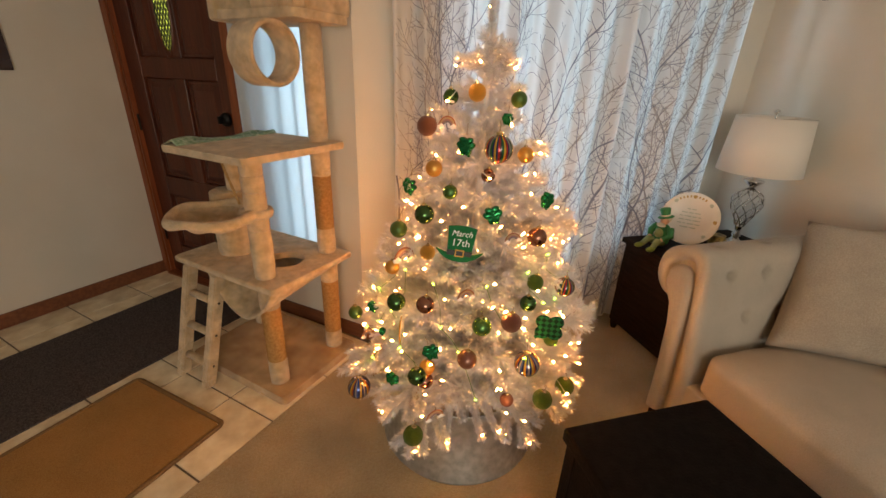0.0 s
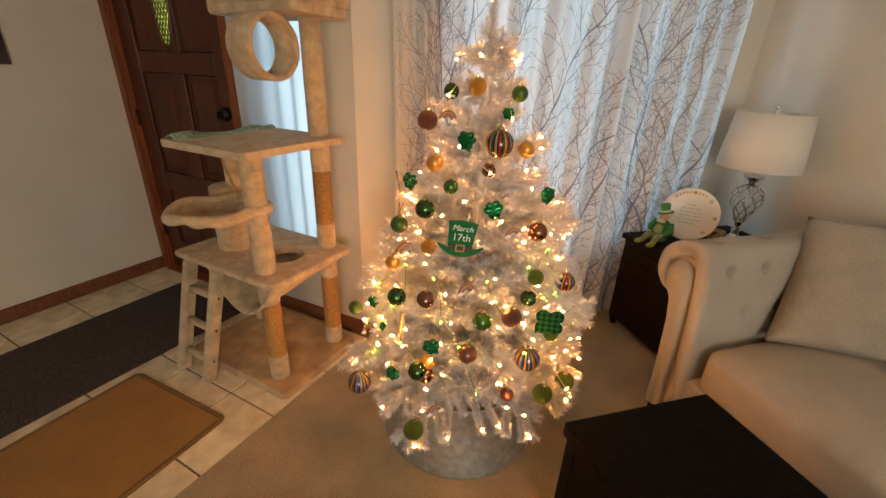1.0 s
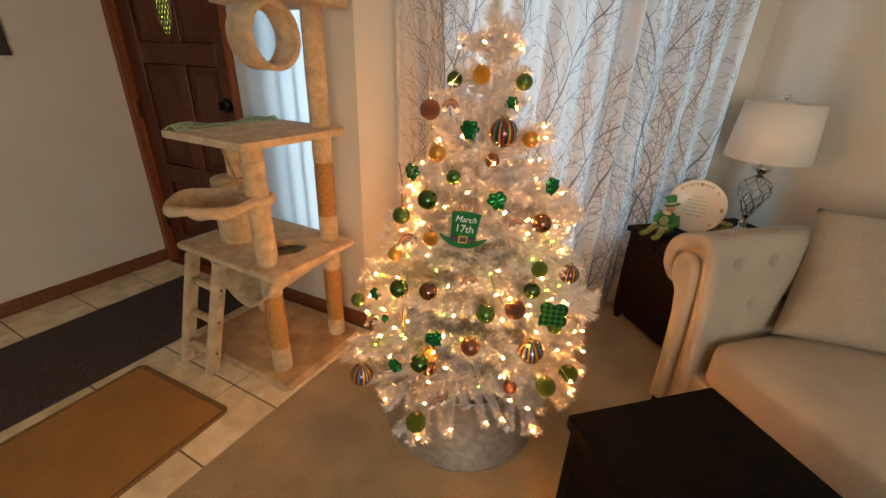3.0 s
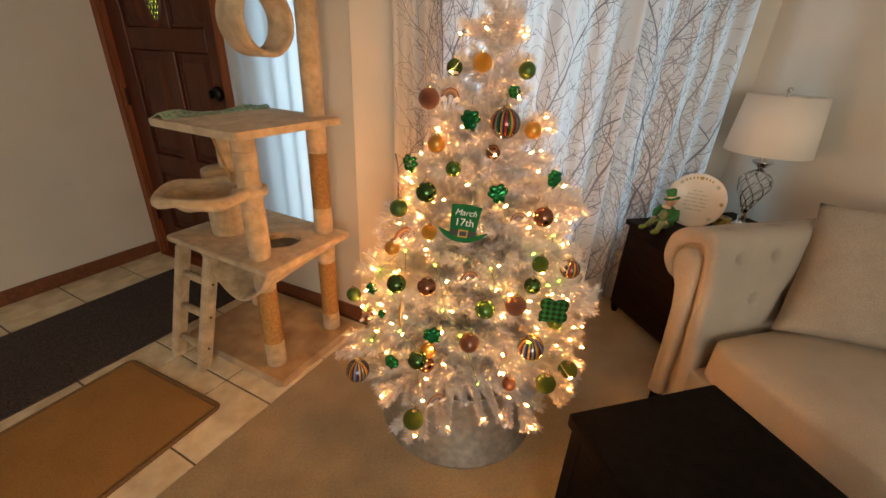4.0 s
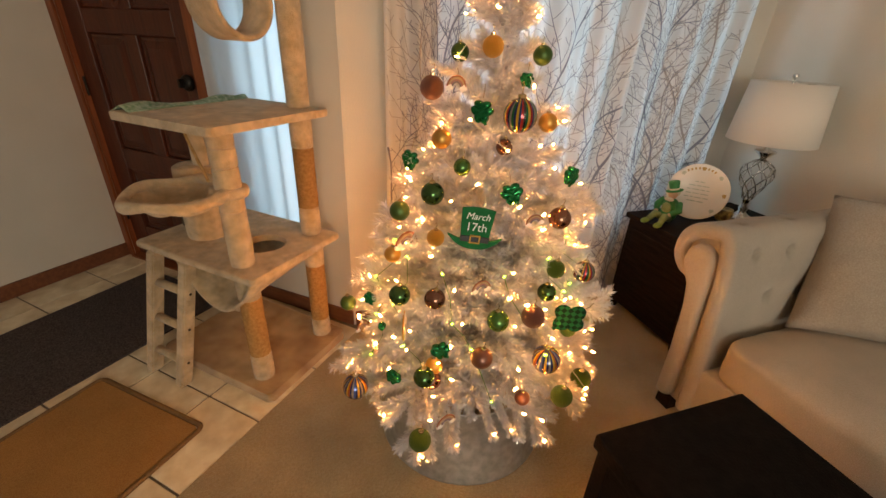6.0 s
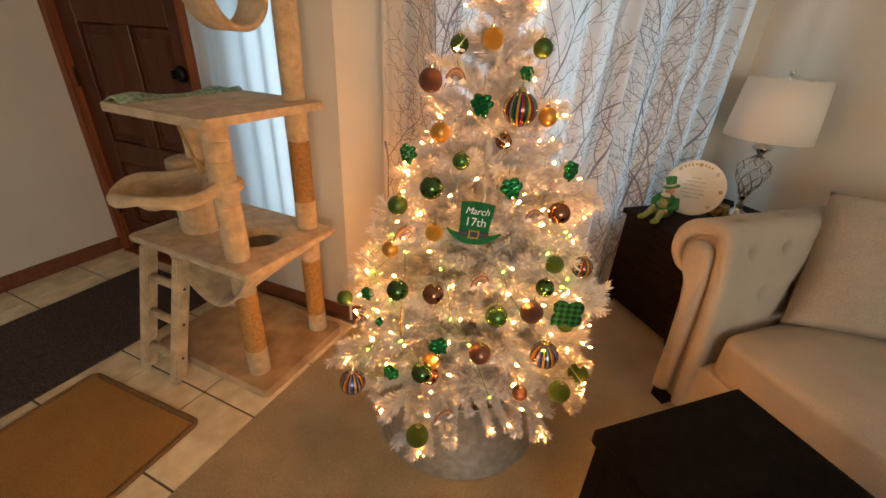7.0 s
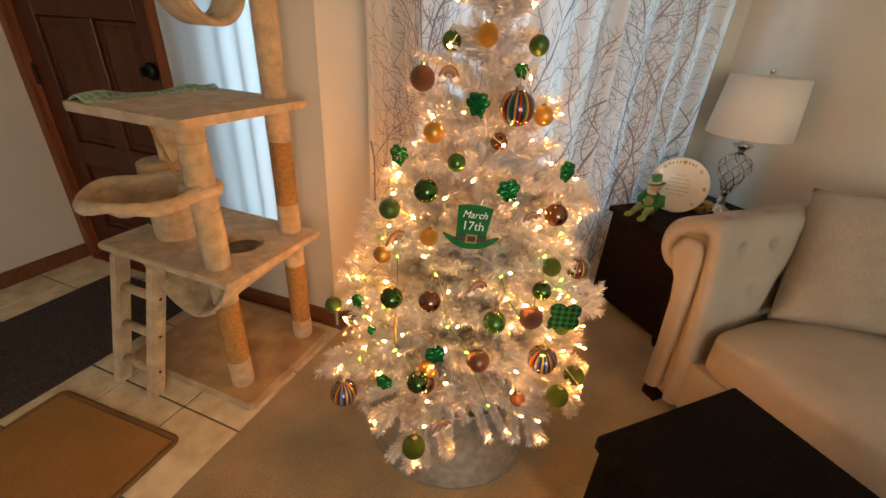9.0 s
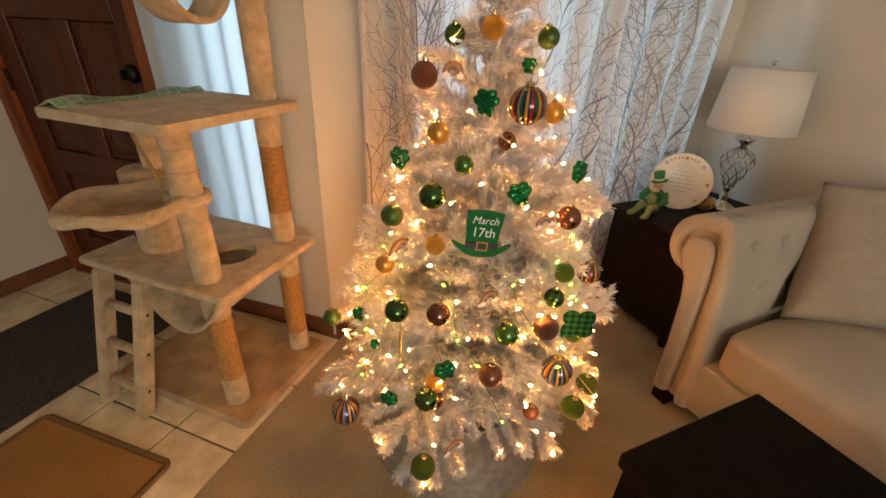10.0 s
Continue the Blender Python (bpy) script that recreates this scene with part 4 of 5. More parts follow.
for z in (0.3, 1.05, 1.8):
    part("hinge", tube([(DX0 + 0.002, 0.022, z - 0.05), (DX0 + 0.002, 0.022, z + 0.05)], 0.007, 8), M_BLACKMETAL, door)
trim = thing("door_trim", DOORWALL, "brown stained wooden casing round the front door", "trim", kind="structure")
for nm, b in (("casing_side", (-1.765, -0.016, 0.0, DX0 - 0.002, 0.0, 2.14)), ("casing_side", (DX1 + 0.002, -0.016, 0.0, -0.735, 0.0, 2.14)), ("casing_head", (DX0 - 0.002, -0.016, 2.075, DX1 + 0.002, 0.0, 2.14)),
              ("jamb", (DX0 - 0.004, 0.001, 0.0, DX0 - 0.0005, 0.14, 2.08)), ("jamb", (DX1 + 0.0005, 0.001, 0.0, DX1 + 0.004, 0.14, 2.08)), ("threshold", (DX0, -0.03, 0.0, DX1, 0.13, 0.009))):
    part(nm, box(*b, 0.003 if nm.startswith("cas") else 0, 2), M_CASING, trim)
part("sidelight_casing", box(-0.733, -0.012, 0.42, -0.702, 0.0, 2.14, 0.002), M_FRAME, trim, "pale painted strip")
part("sidelight_sill", box(-0.733, -0.030, 0.452, -0.17, 0.0, 0.47, 0.004), M_FRAME, trim, "pale painted sill")

# ---- floor coverings ----
runner = thing("runner_rug", ENTRY, "long charcoal runner rug on the entry tiles", "rug")
part("rug_top", box(-2.62, -4.2, 0.0, -1.975, 1.36, 0.009, 0.003), M_RUNNER, runner)
mat = thing("door_mat", ENTRY @ pose(-1.60, 0.257, 0, 0, 0, 2.6), "brown coir door mat with a bound edge on the tiles", "door mat")


def rounded(w, h, r, n=5):
    return [(sx * (w / 2 - r) + r * math.cos(a), sy * (h / 2 - r) + r * math.sin(a)) for sx, sy, a0 in ((1, 1, 0), (-1, 1, 90), (-1, -1, 180), (1, -1, 270)) for a in [radians(a0 + 90 * k / n) for k in range(n + 1)]]


part("mat_top", slab(rounded(0.560, 0.870, 0.012), 0.0, 0.0105, 0.002), M_MAT, mat)
rim = [(x, y, 0.006) for x, y in rounded(0.586, 0.896, 0.024)]
part("binding", turned(tube([(x, y, 0.0) for x, y, z in rim], 0.011, 8, closed=True), Matrix.Translation((0, 0, 0.0065)) @ Matrix.Diagonal((1, 1, 0.58, 1))), M_MATEDGE, mat, "darker bound edge", smooth=True)

# ---- picture on the entry wall ----
pic = thing("picture_frame", ENTRY, "dark framed picture hanging on the entry wall", "picture")
M_PICFRAME = surface("plum_black_frame", (0.016, 0.010, 0.014), (0.03, 0.02, 0.026), 12, 0.4)
M_PAPER = surface("picture_paper", (0.25, 0.22, 0.20), (0.45, 0.42, 0.38), 7, 0.6)
for b in ((0.50, 1.335, 0.955, 1.385), (0.50, 1.865, 0.955, 1.915), (0.50, 1.385, 0.55, 1.865), (0.905, 1.385, 0.955, 1.865)):
    part("frame_bar", box(LEFT_X, b[0], b[1], LEFT_X + 0.022, b[2], b[3], 0.004), M_PICFRAME, pic)
part("print", box(LEFT_X + 0.002, 0.55, 1.385, LEFT_X + 0.008, 0.905, 1.865), M_PAPER, pic)

pic = thing("picture_frame", Matrix.Identity(4), "thin dark picture frame hanging on the wall above the lamp", "picture")
for b in ((1.18, 1.805, 1.68, 1.83), (1.18, 2.235, 1.68, 2.26), (1.18, 1.83, 1.205, 2.235), (1.655, 1.83, 1.68, 2.235)):
    part("frame_bar", box(RIGHT_X - 0.018, b[0], b[1], RIGHT_X, b[2], b[3], 0.003), M_PICFRAME, pic)
part("print", box(RIGHT_X - 0.008, 1.205, 1.83, RIGHT_X - 0.002, 1.655, 2.235), M_PAPER, pic)

# ---- cat tree ----
cat = thing("cat_tree", ENTRY, "beige plush cat tree with sisal posts, shelves, basket and ladder", "cat tree")
part("base", slab([(x - 1.515, y + 1.166) for x, y in rounded(0.655, 0.495, 0.02)], 0.0, 0.045, 0.010), M_PLUSH_WORN_SHADED, cat, smooth=False)


def post(x, y, runs, r=0.042):
    """An upright of plush-covered and rope-wound runs."""
    for z0, z1, rope in runs:
        if rope:
            prof, z = [], z0
            while z < z1:
                prof += [(r - 0.004, z), (r - 0.0005, z + 0.0025)]
                z += 0.005
            prof.append((r - 0.004, z1))
            part("sisal_wrap", turned(lathe(prof, 28), Matrix.Translation((x, y, 0))), M_SISAL, cat, "tan sisal rope winding")
        else:
            part("post", turned(lathe([(0.0, z0), (r - 0.004, z0), (r, z0 + 0.004), (r + 0.001, (z0 + z1) / 2), (r, z1 - 0.004), (r - 0.004, z1), (0.0, z1)], 28), Matrix.Translation((x, y, 0))), M_PLUSH, cat, smooth=True)


post(-1.298, 1.000, ((0.045, 0.17, False), (0.17, 0.44, True), (0.44, 0.560, False), (0.588, 0.80, False), (0.80, 0.955, False), (0.955, 1.02, False), (1.02, 1.085, False)))
post(-1.278, 1.345, ((0.045, 0.14, False), (0.14, 0.43, True), (0.43, 0.560, False), (0.588, 0.71, False), (0.71, 0.96, True), (0.96, 1.085, False), (1.112, 1.566, False)))
post(-1.775, 1.30, ((0.045, 0.560, False),), 0.038)
post(-1.605, 1.150, ((0.886, 1.085, False),), 0.044)


def board_with_hole(outline, z0, z1, hx, hy, hr):
    """A shelf with softened rims and a round hole through it."""
    n = len(outline)
    cx, cy = sum(p[0] for p in outline) / n, sum(p[1] for p in outline) / n
    bm = bmesh.new()
    rings = []
    for q, z in ((0.0, z0), (0.007, z0 + 0.005), (0.009, (z0 + z1) / 2), (0.007, z1 - 0.005), (0.0, z1)):
        rings.append([bm.verts.new((x + q * (x - cx) / math.hypot(x - cx, y - cy), y + q * (y - cy) / math.hypot(x - cx, y - cy), z)) for x, y in outline])
    for z in (z1, z0):
        rings.append([bm.verts.new((hx + hr * math.cos(math.atan2(y - hy, x - hx)), hy + hr * math.sin(math.atan2(y - hy, x - hx)), z)) for x, y in outline])
    for a, b in zip(rings, rings[1:] + rings[:1]):
        for i in range(n):
            bm.faces.new([a[i], a[(i + 1) % n], b[(i + 1) % n], b[i]])
    return bm


def along(poly, step):
    out = []
    for (ax, ay), (bx, by) in zip(poly, poly[1:] + poly[:1]):
        k = max(1, int(math.hypot(bx - ax, by - ay) / step))
        out += [(ax + (bx - ax) * i / k, ay + (by - ay) * i / k) for i in range(k)]
    return out


part("shelf", board_with_hole(along([(x - 1.495, y + 1.164) for x, y in rounded(0.635, 0.472, 0.018)], 0.03), 0.560, 0.588, -1.365, 1.165, 0.085), M_PLUSH, cat)
part("shelf", slab([(x - 1.410, y + 1.138) for x, y in rounded(0.470, 0.520, 0.018)], 1.085, 1.112, 0.008), M_PLUSH, cat)
# condo tube on the lower shelf, closed above; a dark disc paints its doorway's shade
condo = part("condo", lathe([(0.0, 0.886), (0.066, 0.886), (0.078, 0.878), (0.080, 0.85), (0.080, 0.60), (0.078, 0.588)], 36), M_PLUSH, cat, smooth=True)
condo.matrix_local = pose(-1.632, 1.120, 0)
# dark brown: painted shade of the doorway, and the ladder's screw caps
M_HOLE = surface("hole_shade_and_cap", (0.05, 0.035, 0.022), (0.08, 0.058, 0.036), 30, 1.0)
part("doorway", turned(lathe([(0.0, 0.0), (0.036, 0.0), (0.036, 0.006), (0.0, 0.006)], 20), pose(0, 0, 0.655, 0, 0, 205) @ pose(0.0765, 0, 0, 0, 90, 0)), M_HOLE, condo, "round doorway, its inner shade painted as a dark disc")
# hammock basket held by a ring on the front post
BX, BY, BZ, BR = -1.420, 0.905, 0.872, 0.152
bowl = bmesh.new()
rings = []
for q in range(9):
    rr = BR * (1 - (q / 8) ** 1.5)
    rings.append([bowl.verts.new((BX + rr * math.cos(t) * (1 + 0.03 * math.sin(5 * t)), BY + rr * math.sin(t) * (1 + 0.04 * math.sin(3 * t)), BZ - 0.075 * (1 - (rr / BR) ** 2.2) + 0.006 * math.sin(4 * t + q))) for t in [2 * math.pi * i / 40 for i in range(40)]] if rr > 0.002 else [bowl.verts.new((BX, BY, BZ - 0.075))])
for a, b in zip(rings, rings[1:]):
    for i in range(40):
        q = [a[i], a[(i + 1) % 40]] + ([b[(i + 1) % 40], b[i]] if len(b) > 1 else [b[0]])
        bowl.faces.new(q)
basket = part("basket", bowl, M_PLUSH, cat, smooth=True)
part("basket_rim", tube([(BX + BR * math.cos(t) * (1 + 0.03 * math.sin(5 * t)), BY + BR * math.sin(t) * (1 + 0.04 * math.sin(3 * t)), BZ - 0.006 + 0.007 * math.sin(4 * t)) for t in [2 * math.pi * i / 40 for i in range(40)]], [0.019 + 0.004 * math.sin(7 * k) for k in range(40)], 10, closed=True), M_PLUSH, basket, smooth=True)
part("post_ring", turned(lathe([(0.043, -0.016), (0.060, -0.016), (0.064, 0.0), (0.060, 0.014), (0.043, 0.014)], 28), Matrix.Translation((-1.298, 1.000, BZ))), M_PLUSH, basket, smooth=True)
part("rope", tube([(-1.455, 0.985, 1.086), (-1.43, 0.985, 1.02), (-1.40, 0.985, 0.955), (-1.372, 0.985, 0.895)], 0.005, 7), M_SISAL, cat, "thin cream rope")
# cloth hammock under the lower shelf
ham = bmesh.new()
rows = []
for i in range(15):
    u = i / 14
    rows.append([ham.verts.new((-1.59 + 0.40 * u, 0.93 + 0.44 * k / 10, 0.559 - 0.17 * (math.sin(math.pi * u) ** 0.8) * (1 - 0.45 * k / 10))) for k in range(11)])
for a, b in zip(rows, rows[1:]):
    for k in range(10):
        ham.faces.new([a[k], a[k + 1], b[k + 1], b[k]])
hm = part("hammock", ham, M_PLUSH, cat, "sagging plush cloth", smooth=True)
sol = hm.modifiers.new("thick", "SOLIDIFY")
sol.thickness = 0.012
# ladder
LB, LT = Vector((0, 0.832, 0.0)), Vector((0.055, 0.945, 0.560))
for x in (-1.784, -1.594):
    bm = bmesh.new()
    vs = []
    for p, w in ((LB, 0.0), (LT, 0.0)):
        vs.append([bm.verts.new((x + p.x + sx * 0.022, p.y + sy * 0.026, p.z)) for sx, sy in ((-1, -1), (1, -1), (1, 1), (-1, 1))])
    for i in range(4):
        bm.faces.new([vs[0][i], vs[0][(i + 1) % 4], vs[1][(i + 1) % 4], vs[1][i]])
    bm.faces.new(vs[0]), bm.faces.new(vs[1])
    bmesh.ops.bevel(bm, geom=bm.edges[:], offset=0.005, segments=2, affect="EDGES")
    part("ladder_rail", bm, M_PLUSH, cat)
for q in (0.20, 0.48, 0.76):
    p = LB.lerp(LT, q)
    part("rung", tube([(-1.765 + p.x, p.y, p.z), (-1.613 + p.x, p.y, p.z)], 0.017, 12), M_PLUSH, cat, smooth=True)
    for x in (-1.5715 + p.x,):
        part("screw_cap", turned(lathe([(0.0, 0.0), (0.006, 0.0), (0.005, 0.002), (0.0, 0.002)], 10), pose(x, p.y, p.z, 0, 90, 0)), M_HOLE, cat)
# top bed with a tunnel hung below it
bed = part("top_bed", slab([(x - 1.405, y + 1.315) for x, y in rounded(0.47, 0.29, 0.03)], 1.566, 1.598, 0.008), M_PLUSH, cat)
for nm, b in (("bolster", (-1.645, 1.165, 1.560, -1.585, 1.465, 1.70)), ("bolster", (-1.40, 1.165, 1.596, -1.168, 1.225, 1.70)), ("bolster", (-1.23, 1.225, 1.596, -1.165, 1.465, 1.70)), ("bolster", (-1.585, 1.41, 1.596, -1.23, 1.465, 1.70))):
    part(nm, box(*b, 0.02, 3), M_PLUSH, bed, smooth=True)
part("tunnel", turned(lathe([(0.116, -0.063), (0.119, -0.058), (0.119, 0.058), (0.116, 0.063), (0.103, 0.063), (0.100, 0.058), (0.100, -0.058), (0.103, -0.063), (0.116, -0.063)], 48), pose(-1.362, 1.184, 1.449, 0, 90, 0)), M_PLUSH, cat, smooth=True)
# folded cloth on the upper shelf
M_BANDANA = surface("green_check_cloth", (0.10, 0.20, 0.09), (0.42, 0.46, 0.34), 70, 0.9, blot=0.3, blot_scale=12, bump=0.3, bump_scale=300)
cl = bmesh.new()
rows = []
for i in range(34):
    u = i / 33
    rows.append([cl.verts.new((-1.640 + 0.085 * (k / 6) * (1 - 0.35 * u), 0.895 + 0.49 * u, 1.1125 + 0.002 + (0.016 + 0.010 * math.sin(9 * u)) * math.sin(math.pi * k / 6) * abs(math.sin(5.3 * u + 0.5 * k)))) for k in range(7)])
for a, b in zip(rows, rows[1:]):
    for k in range(6):
        cl.faces.new([a[k], a[k + 1], b[k + 1], b[k]])
cloth = thing("folded_cloth", ENTRY, "crumpled green patterned cloth lying on the upper cat shelf", "cloth")
cp = part("cloth", cl, M_BANDANA, cloth, smooth=True)
cp.modifiers.new("thick", "SOLIDIFY").thickness = 0.004

# ---- ottoman ----
chest = thing("storage_ottoman", Matrix.Identity(4), "black leather storage ottoman with a lid, on the carpet", "ottoman")
part("body", box(0.604, -0.30, 0.035, 1.058, 0.630, 0.497, 0.006), M_LEATHER, chest)
part("lid", box(0.590, -0.31, 0.500, 1.070, 0.643, 0.543, 0.009, 3), M_LEATHER, chest, smooth=False)
for y in (0.610, -0.28):
    part("corner_strip", box(0.601, y - 0.020, 0.036, 0.606, y + 0.0205, 0.496, 0.002), M_LEATHER, chest)
for x, y in ((0.63, 0.60), (1.03, 0.60), (0.63, -0.27), (1.03, -0.27)):
    part("foot", box(x - 0.025, y - 0.025, 0.0, x + 0.025, y + 0.025, 0.036, 0.003), M_ESPRESSO, chest)

# ---- sofa ----
sofa = thing("sofa", Matrix.Identity(4), "cream linen sofa with a rolled tufted arm and dark feet", "sofa")
PROF = [(1.066, 0.085), (1.068, 0.20), (1.073, 0.40), (1.084, 0.53), (1.104, 0.592), (1.152, 0.612), (1.190, 0.655), (1.200, 0.710), (1.186, 0.768), (1.142, 0.812), (1.080, 0.836), (1.022, 0.838), (0.984, 0.808), (0.964, 0.742), (0.950, 0.64), (0.938, 0.52), (0.924, 0.38), (0.914, 0.25), (0.91, 0.085)]
BUTTONS = [(1.46 + 0.172 * k, 12.92, 0.5) for k in range(5)] + [(1.575 + 0.172 * k, 14.55, 0.5) for k in range(4)] + [(1.458 + 0.24 * k, 10.15, 0.5) for k in range(4)]


def smooth_profile(t):
    i = min(int(t), len(PROF) - 2)
    p0, p1, p2, p3 = (Vector(PROF[min(max(i + k, 0), len(PROF) - 1)]) for k in (-1, 0, 1, 2))
    s = t - i
    return 0.5 * ((2 * p1) + (p2 - p0) * s + (2 * p0 - 5 * p1 + 4 * p2 - p3) * s * s + (3 * p1 - p0 - 3 * p2 + p3) * s ** 3)


def arm_at(x, t, lip=0.0):
    """A point of the arm; lip: how far the cloth is drawn in where it rolls over the front edge."""
    p = smooth_profile(t)
    a, b = smooth_profile(max(0, t - 0.05)), smooth_profile(min(len(PROF) - 1.001, t + 0.05))
    n = Vector((b.y - a.y, -(b.x - a.x))).normalized()
    sink = lip
    for bx, bt, _ in BUTTONS:
        q = smooth_profile(bt)
        d2 = (x - bx) ** 2 + (p - q).length_squared
        sink += 0.042 * math.exp(-d2 / 0.00024) + 0.009 * math.exp(-d2 / 0.004)
    p = p - n * sink
    return Vector((x, p.x, p.y))


bm = bmesh.new()
ROLL = 0.029
turns = [math.pi * (1 - k / 12) for k in range(12)]
xs = [(1.356 - ROLL * math.sin(q), ROLL * (1 - math.cos(q))) for q in turns] + [(1.356 + (2.385 - 1.356) * k / 200, 0.0) for k in range(201)]
nt = 168
grid = [[bm.verts.new(arm_at(x, (len(PROF) - 1.001) * k / nt, lip)) for k in range(nt + 1)] for x, lip in xs]
for a, b in zip(grid, grid[1:]):
    for k in range(nt):
        bm.faces.new([a[k], a[k + 1], b[k + 1], b[k]])
cap = [bm.verts.new(v.co) for v in grid[0]]
for k in range(nt // 2):
    bm.faces.new([cap[k], cap[k + 1], cap[nt - k - 1], cap[nt - k]] if k < nt // 2 - 1 else [cap[k], cap[k + 1], cap[nt - k]])
arm = part("arm", bm, M_SOFA, sofa, smooth=True)
KEY = [(1.064, 0.092), (1.066, 0.30), (1.078, 0.50), (1.094, 0.585), (1.124, 0.632), (1.138, 0.675), (1.130, 0.718), (1.102, 0.748), (1.066, 0.754), (1.034, 0.738), (1.016, 0.700), (1.008, 0.60), (1.002, 0.40), (0.996, 0.20), (0.992, 0.092)]


def puffed(outline, r, depth):
    """A padded board over a narrow outline of (y, z), rounded towards minus x."""
    pts = [Vector(p) for p in along(outline, 0.02)[:-int((outline[0][0] - outline[-1][0]) / 0.02)]]
    n = len(pts)
    normals = []
    for i, p in enumerate(pts):
        a, b = pts[max(0, i - 1)], pts[min(n - 1, i + 1)]
        d = (b - a).normalized()
        normals.append(Vector((d.y, -d.x)))
    bm = bmesh.new()
    rings = [[bm.verts.new((1.372, p.x, p.y)) for p in pts]]
    for k in range(7):
        q = math.pi / 2 * k / 6
        rings.append([bm.verts.new((1.345 - depth * math.sin(q), p.x - m.x * r * (1 - math.cos(q)), p.y - m.y * r * (1 - math.cos(q)))) for p, m in zip(pts, normals)])
    for a, b in zip(rings, rings[1:]):
        for i in range(n - 1):
            bm.faces.new([a[i], a[i + 1], b[i + 1], b[i]])
    top = rings[-1]
    for i in range(n // 2):
        q = [top[i], top[i + 1], top[n - 2 - i], top[n - 1 - i]]
        q = [v for k, v in enumerate(q) if v not in q[:k]]
        if len(q) > 2:
            bm.faces.new(q)
    return bm


part("arm_front", puffed(KEY, 0.026, 0.028), M_SOFA, arm, smooth=True)
BTN = bpy.data.meshes.new("button")
_b = lathe([(0.0, 0.006), (0.008, 0.005), (0.011, 0.0), (0.010, -0.004)], 14)
_b.to_mesh(BTN), _b.free()
BTN.materials.append(M_SOFA)
for bx, bt, _ in BUTTONS:
    c = arm_at(bx, bt)
    a, b = smooth_profile(bt - 0.05), smooth_profile(bt + 0.05)
    n = -Vector((0, b.y - a.y, -(b.x - a.x))).normalized()
    shared("button", BTN, arm, Matrix.Translation(c) @ (-n).to_track_quat("Z", "Y").to_matrix().to_4x4())
part("base_rail", box(1.346, -0.95, 0.085, 2.385, 0.935, 0.300, 0.012, 3), M_SOFA, sofa)


def cushion(x0, x1, y0, y1, z0, z1, crown, name, parent, material):
    """A soft box with crowned faces and rounded edges."""
    own = bmesh.new()
    bmesh.ops.create_cube(own, size=2.0)
    bmesh.ops.subdivide_edges(own, edges=own.edges[:], cuts=14, use_grid_fill=True)
    for v in own.verts:
        x, y, z = v.co
        px, py, pz = (abs(c) ** 11 for c in (x, y, z))
        k = (px + py + pz) ** (-1 / 11)
        x, y, z = x * k, y * k, z * k
        puff = (1 - x ** 4) * (1 - y ** 4)
        v.co = Vector(((x0 + x1) / 2 + x * (x1 - x0) / 2, (y0 + y1) / 2 + y * (y1 - y0) / 2, (z0 + z1) / 2 + z * (z1 - z0) / 2 + crown * puff * (1 if z > 0 else 0) + 0.003 * math.sin(17 * x + 9 * y)))
    return part(name, own, material, parent, smooth=True)


seat = cushion(1.338, 2.12, -0.06, 0.905, 0.298, 0.462, 0.028, "seat_cushion", sofa, M_SOFA)
cushion(1.338, 2.12, -0.95, -0.065, 0.298, 0.462, 0.028, "seat_cushion", sofa, M_SOFA)
part("back", box(2.09, -0.95, 0.085, 2.395, 1.02, 0.86, 0.07, 5), M_SOFA, sofa, smooth=True)
for x, y in ((1.395, 1.035), (2.34, 1.035), (1.395, -0.88), (2.34, -0.88)):
    part("foot", slab([(x - 0.032, y - 0.032), (x + 0.032, y - 0.032), (x + 0.032, y + 0.032), (x - 0.032, y + 0.032)], 0.0, 0.088, 0.004), M_ESPRESSO, sofa, "dark wooden foot")


def pillow(bl, br, tl, tr, thick, name, label, material):
    bl, br, tl, tr = (Vector(q) for q in (bl, br, tl, tr))
    n = (br - bl).cross(tl - bl).normalized()
    ob = thing(name, Matrix.Translation((bl + br) / 2), label, "pillow", "sofa pillows")
    o = (bl + br) / 2
    bm = bmesh.new()
    N = 26
    sides = []
    for s in (1, -1):
        g = []
        for i in range(N + 1):
            row = []
            for k in range(N + 1):
                u, v = i / N, k / N
                cu, cv = 2 * u - 1, 2 * v - 1
                pin = 1 - 0.05 * (1 - cv * cv) * abs(cu) ** 3
                uu = 0.5 + (u - 0.5) * pin
                vv = 0.5 + (v - 0.5) * (1 - 0.05 * (1 - cu * cu) * abs(cv) ** 3)
                p = bl.lerp(br, uu).lerp(tl.lerp(tr, uu), vv)
                h = thick * max(0.0, (1 - cu * cu) * (1 - cv * cv)) ** 0.42
                row.append(p + n * s * h - o + n * 0.006 * math.sin(7 * u + 5 * v) * (1 - cu * cu) * (1 - cv * cv))
            g.append(row)
        sides.append([[bm.verts.new(q) for q in row] for row in g])
    for g in sides:
        for i in range(N):
            for k in range(N):
                bm.faces.new([g[i][k], g[i + 1][k], g[i + 1][k + 1], g[i][k + 1]])
    bmesh.ops.remove_doubles(bm, verts=bm.verts, dist=0.0005)
    part("cover", bm, material, ob, smooth=True)
    return ob


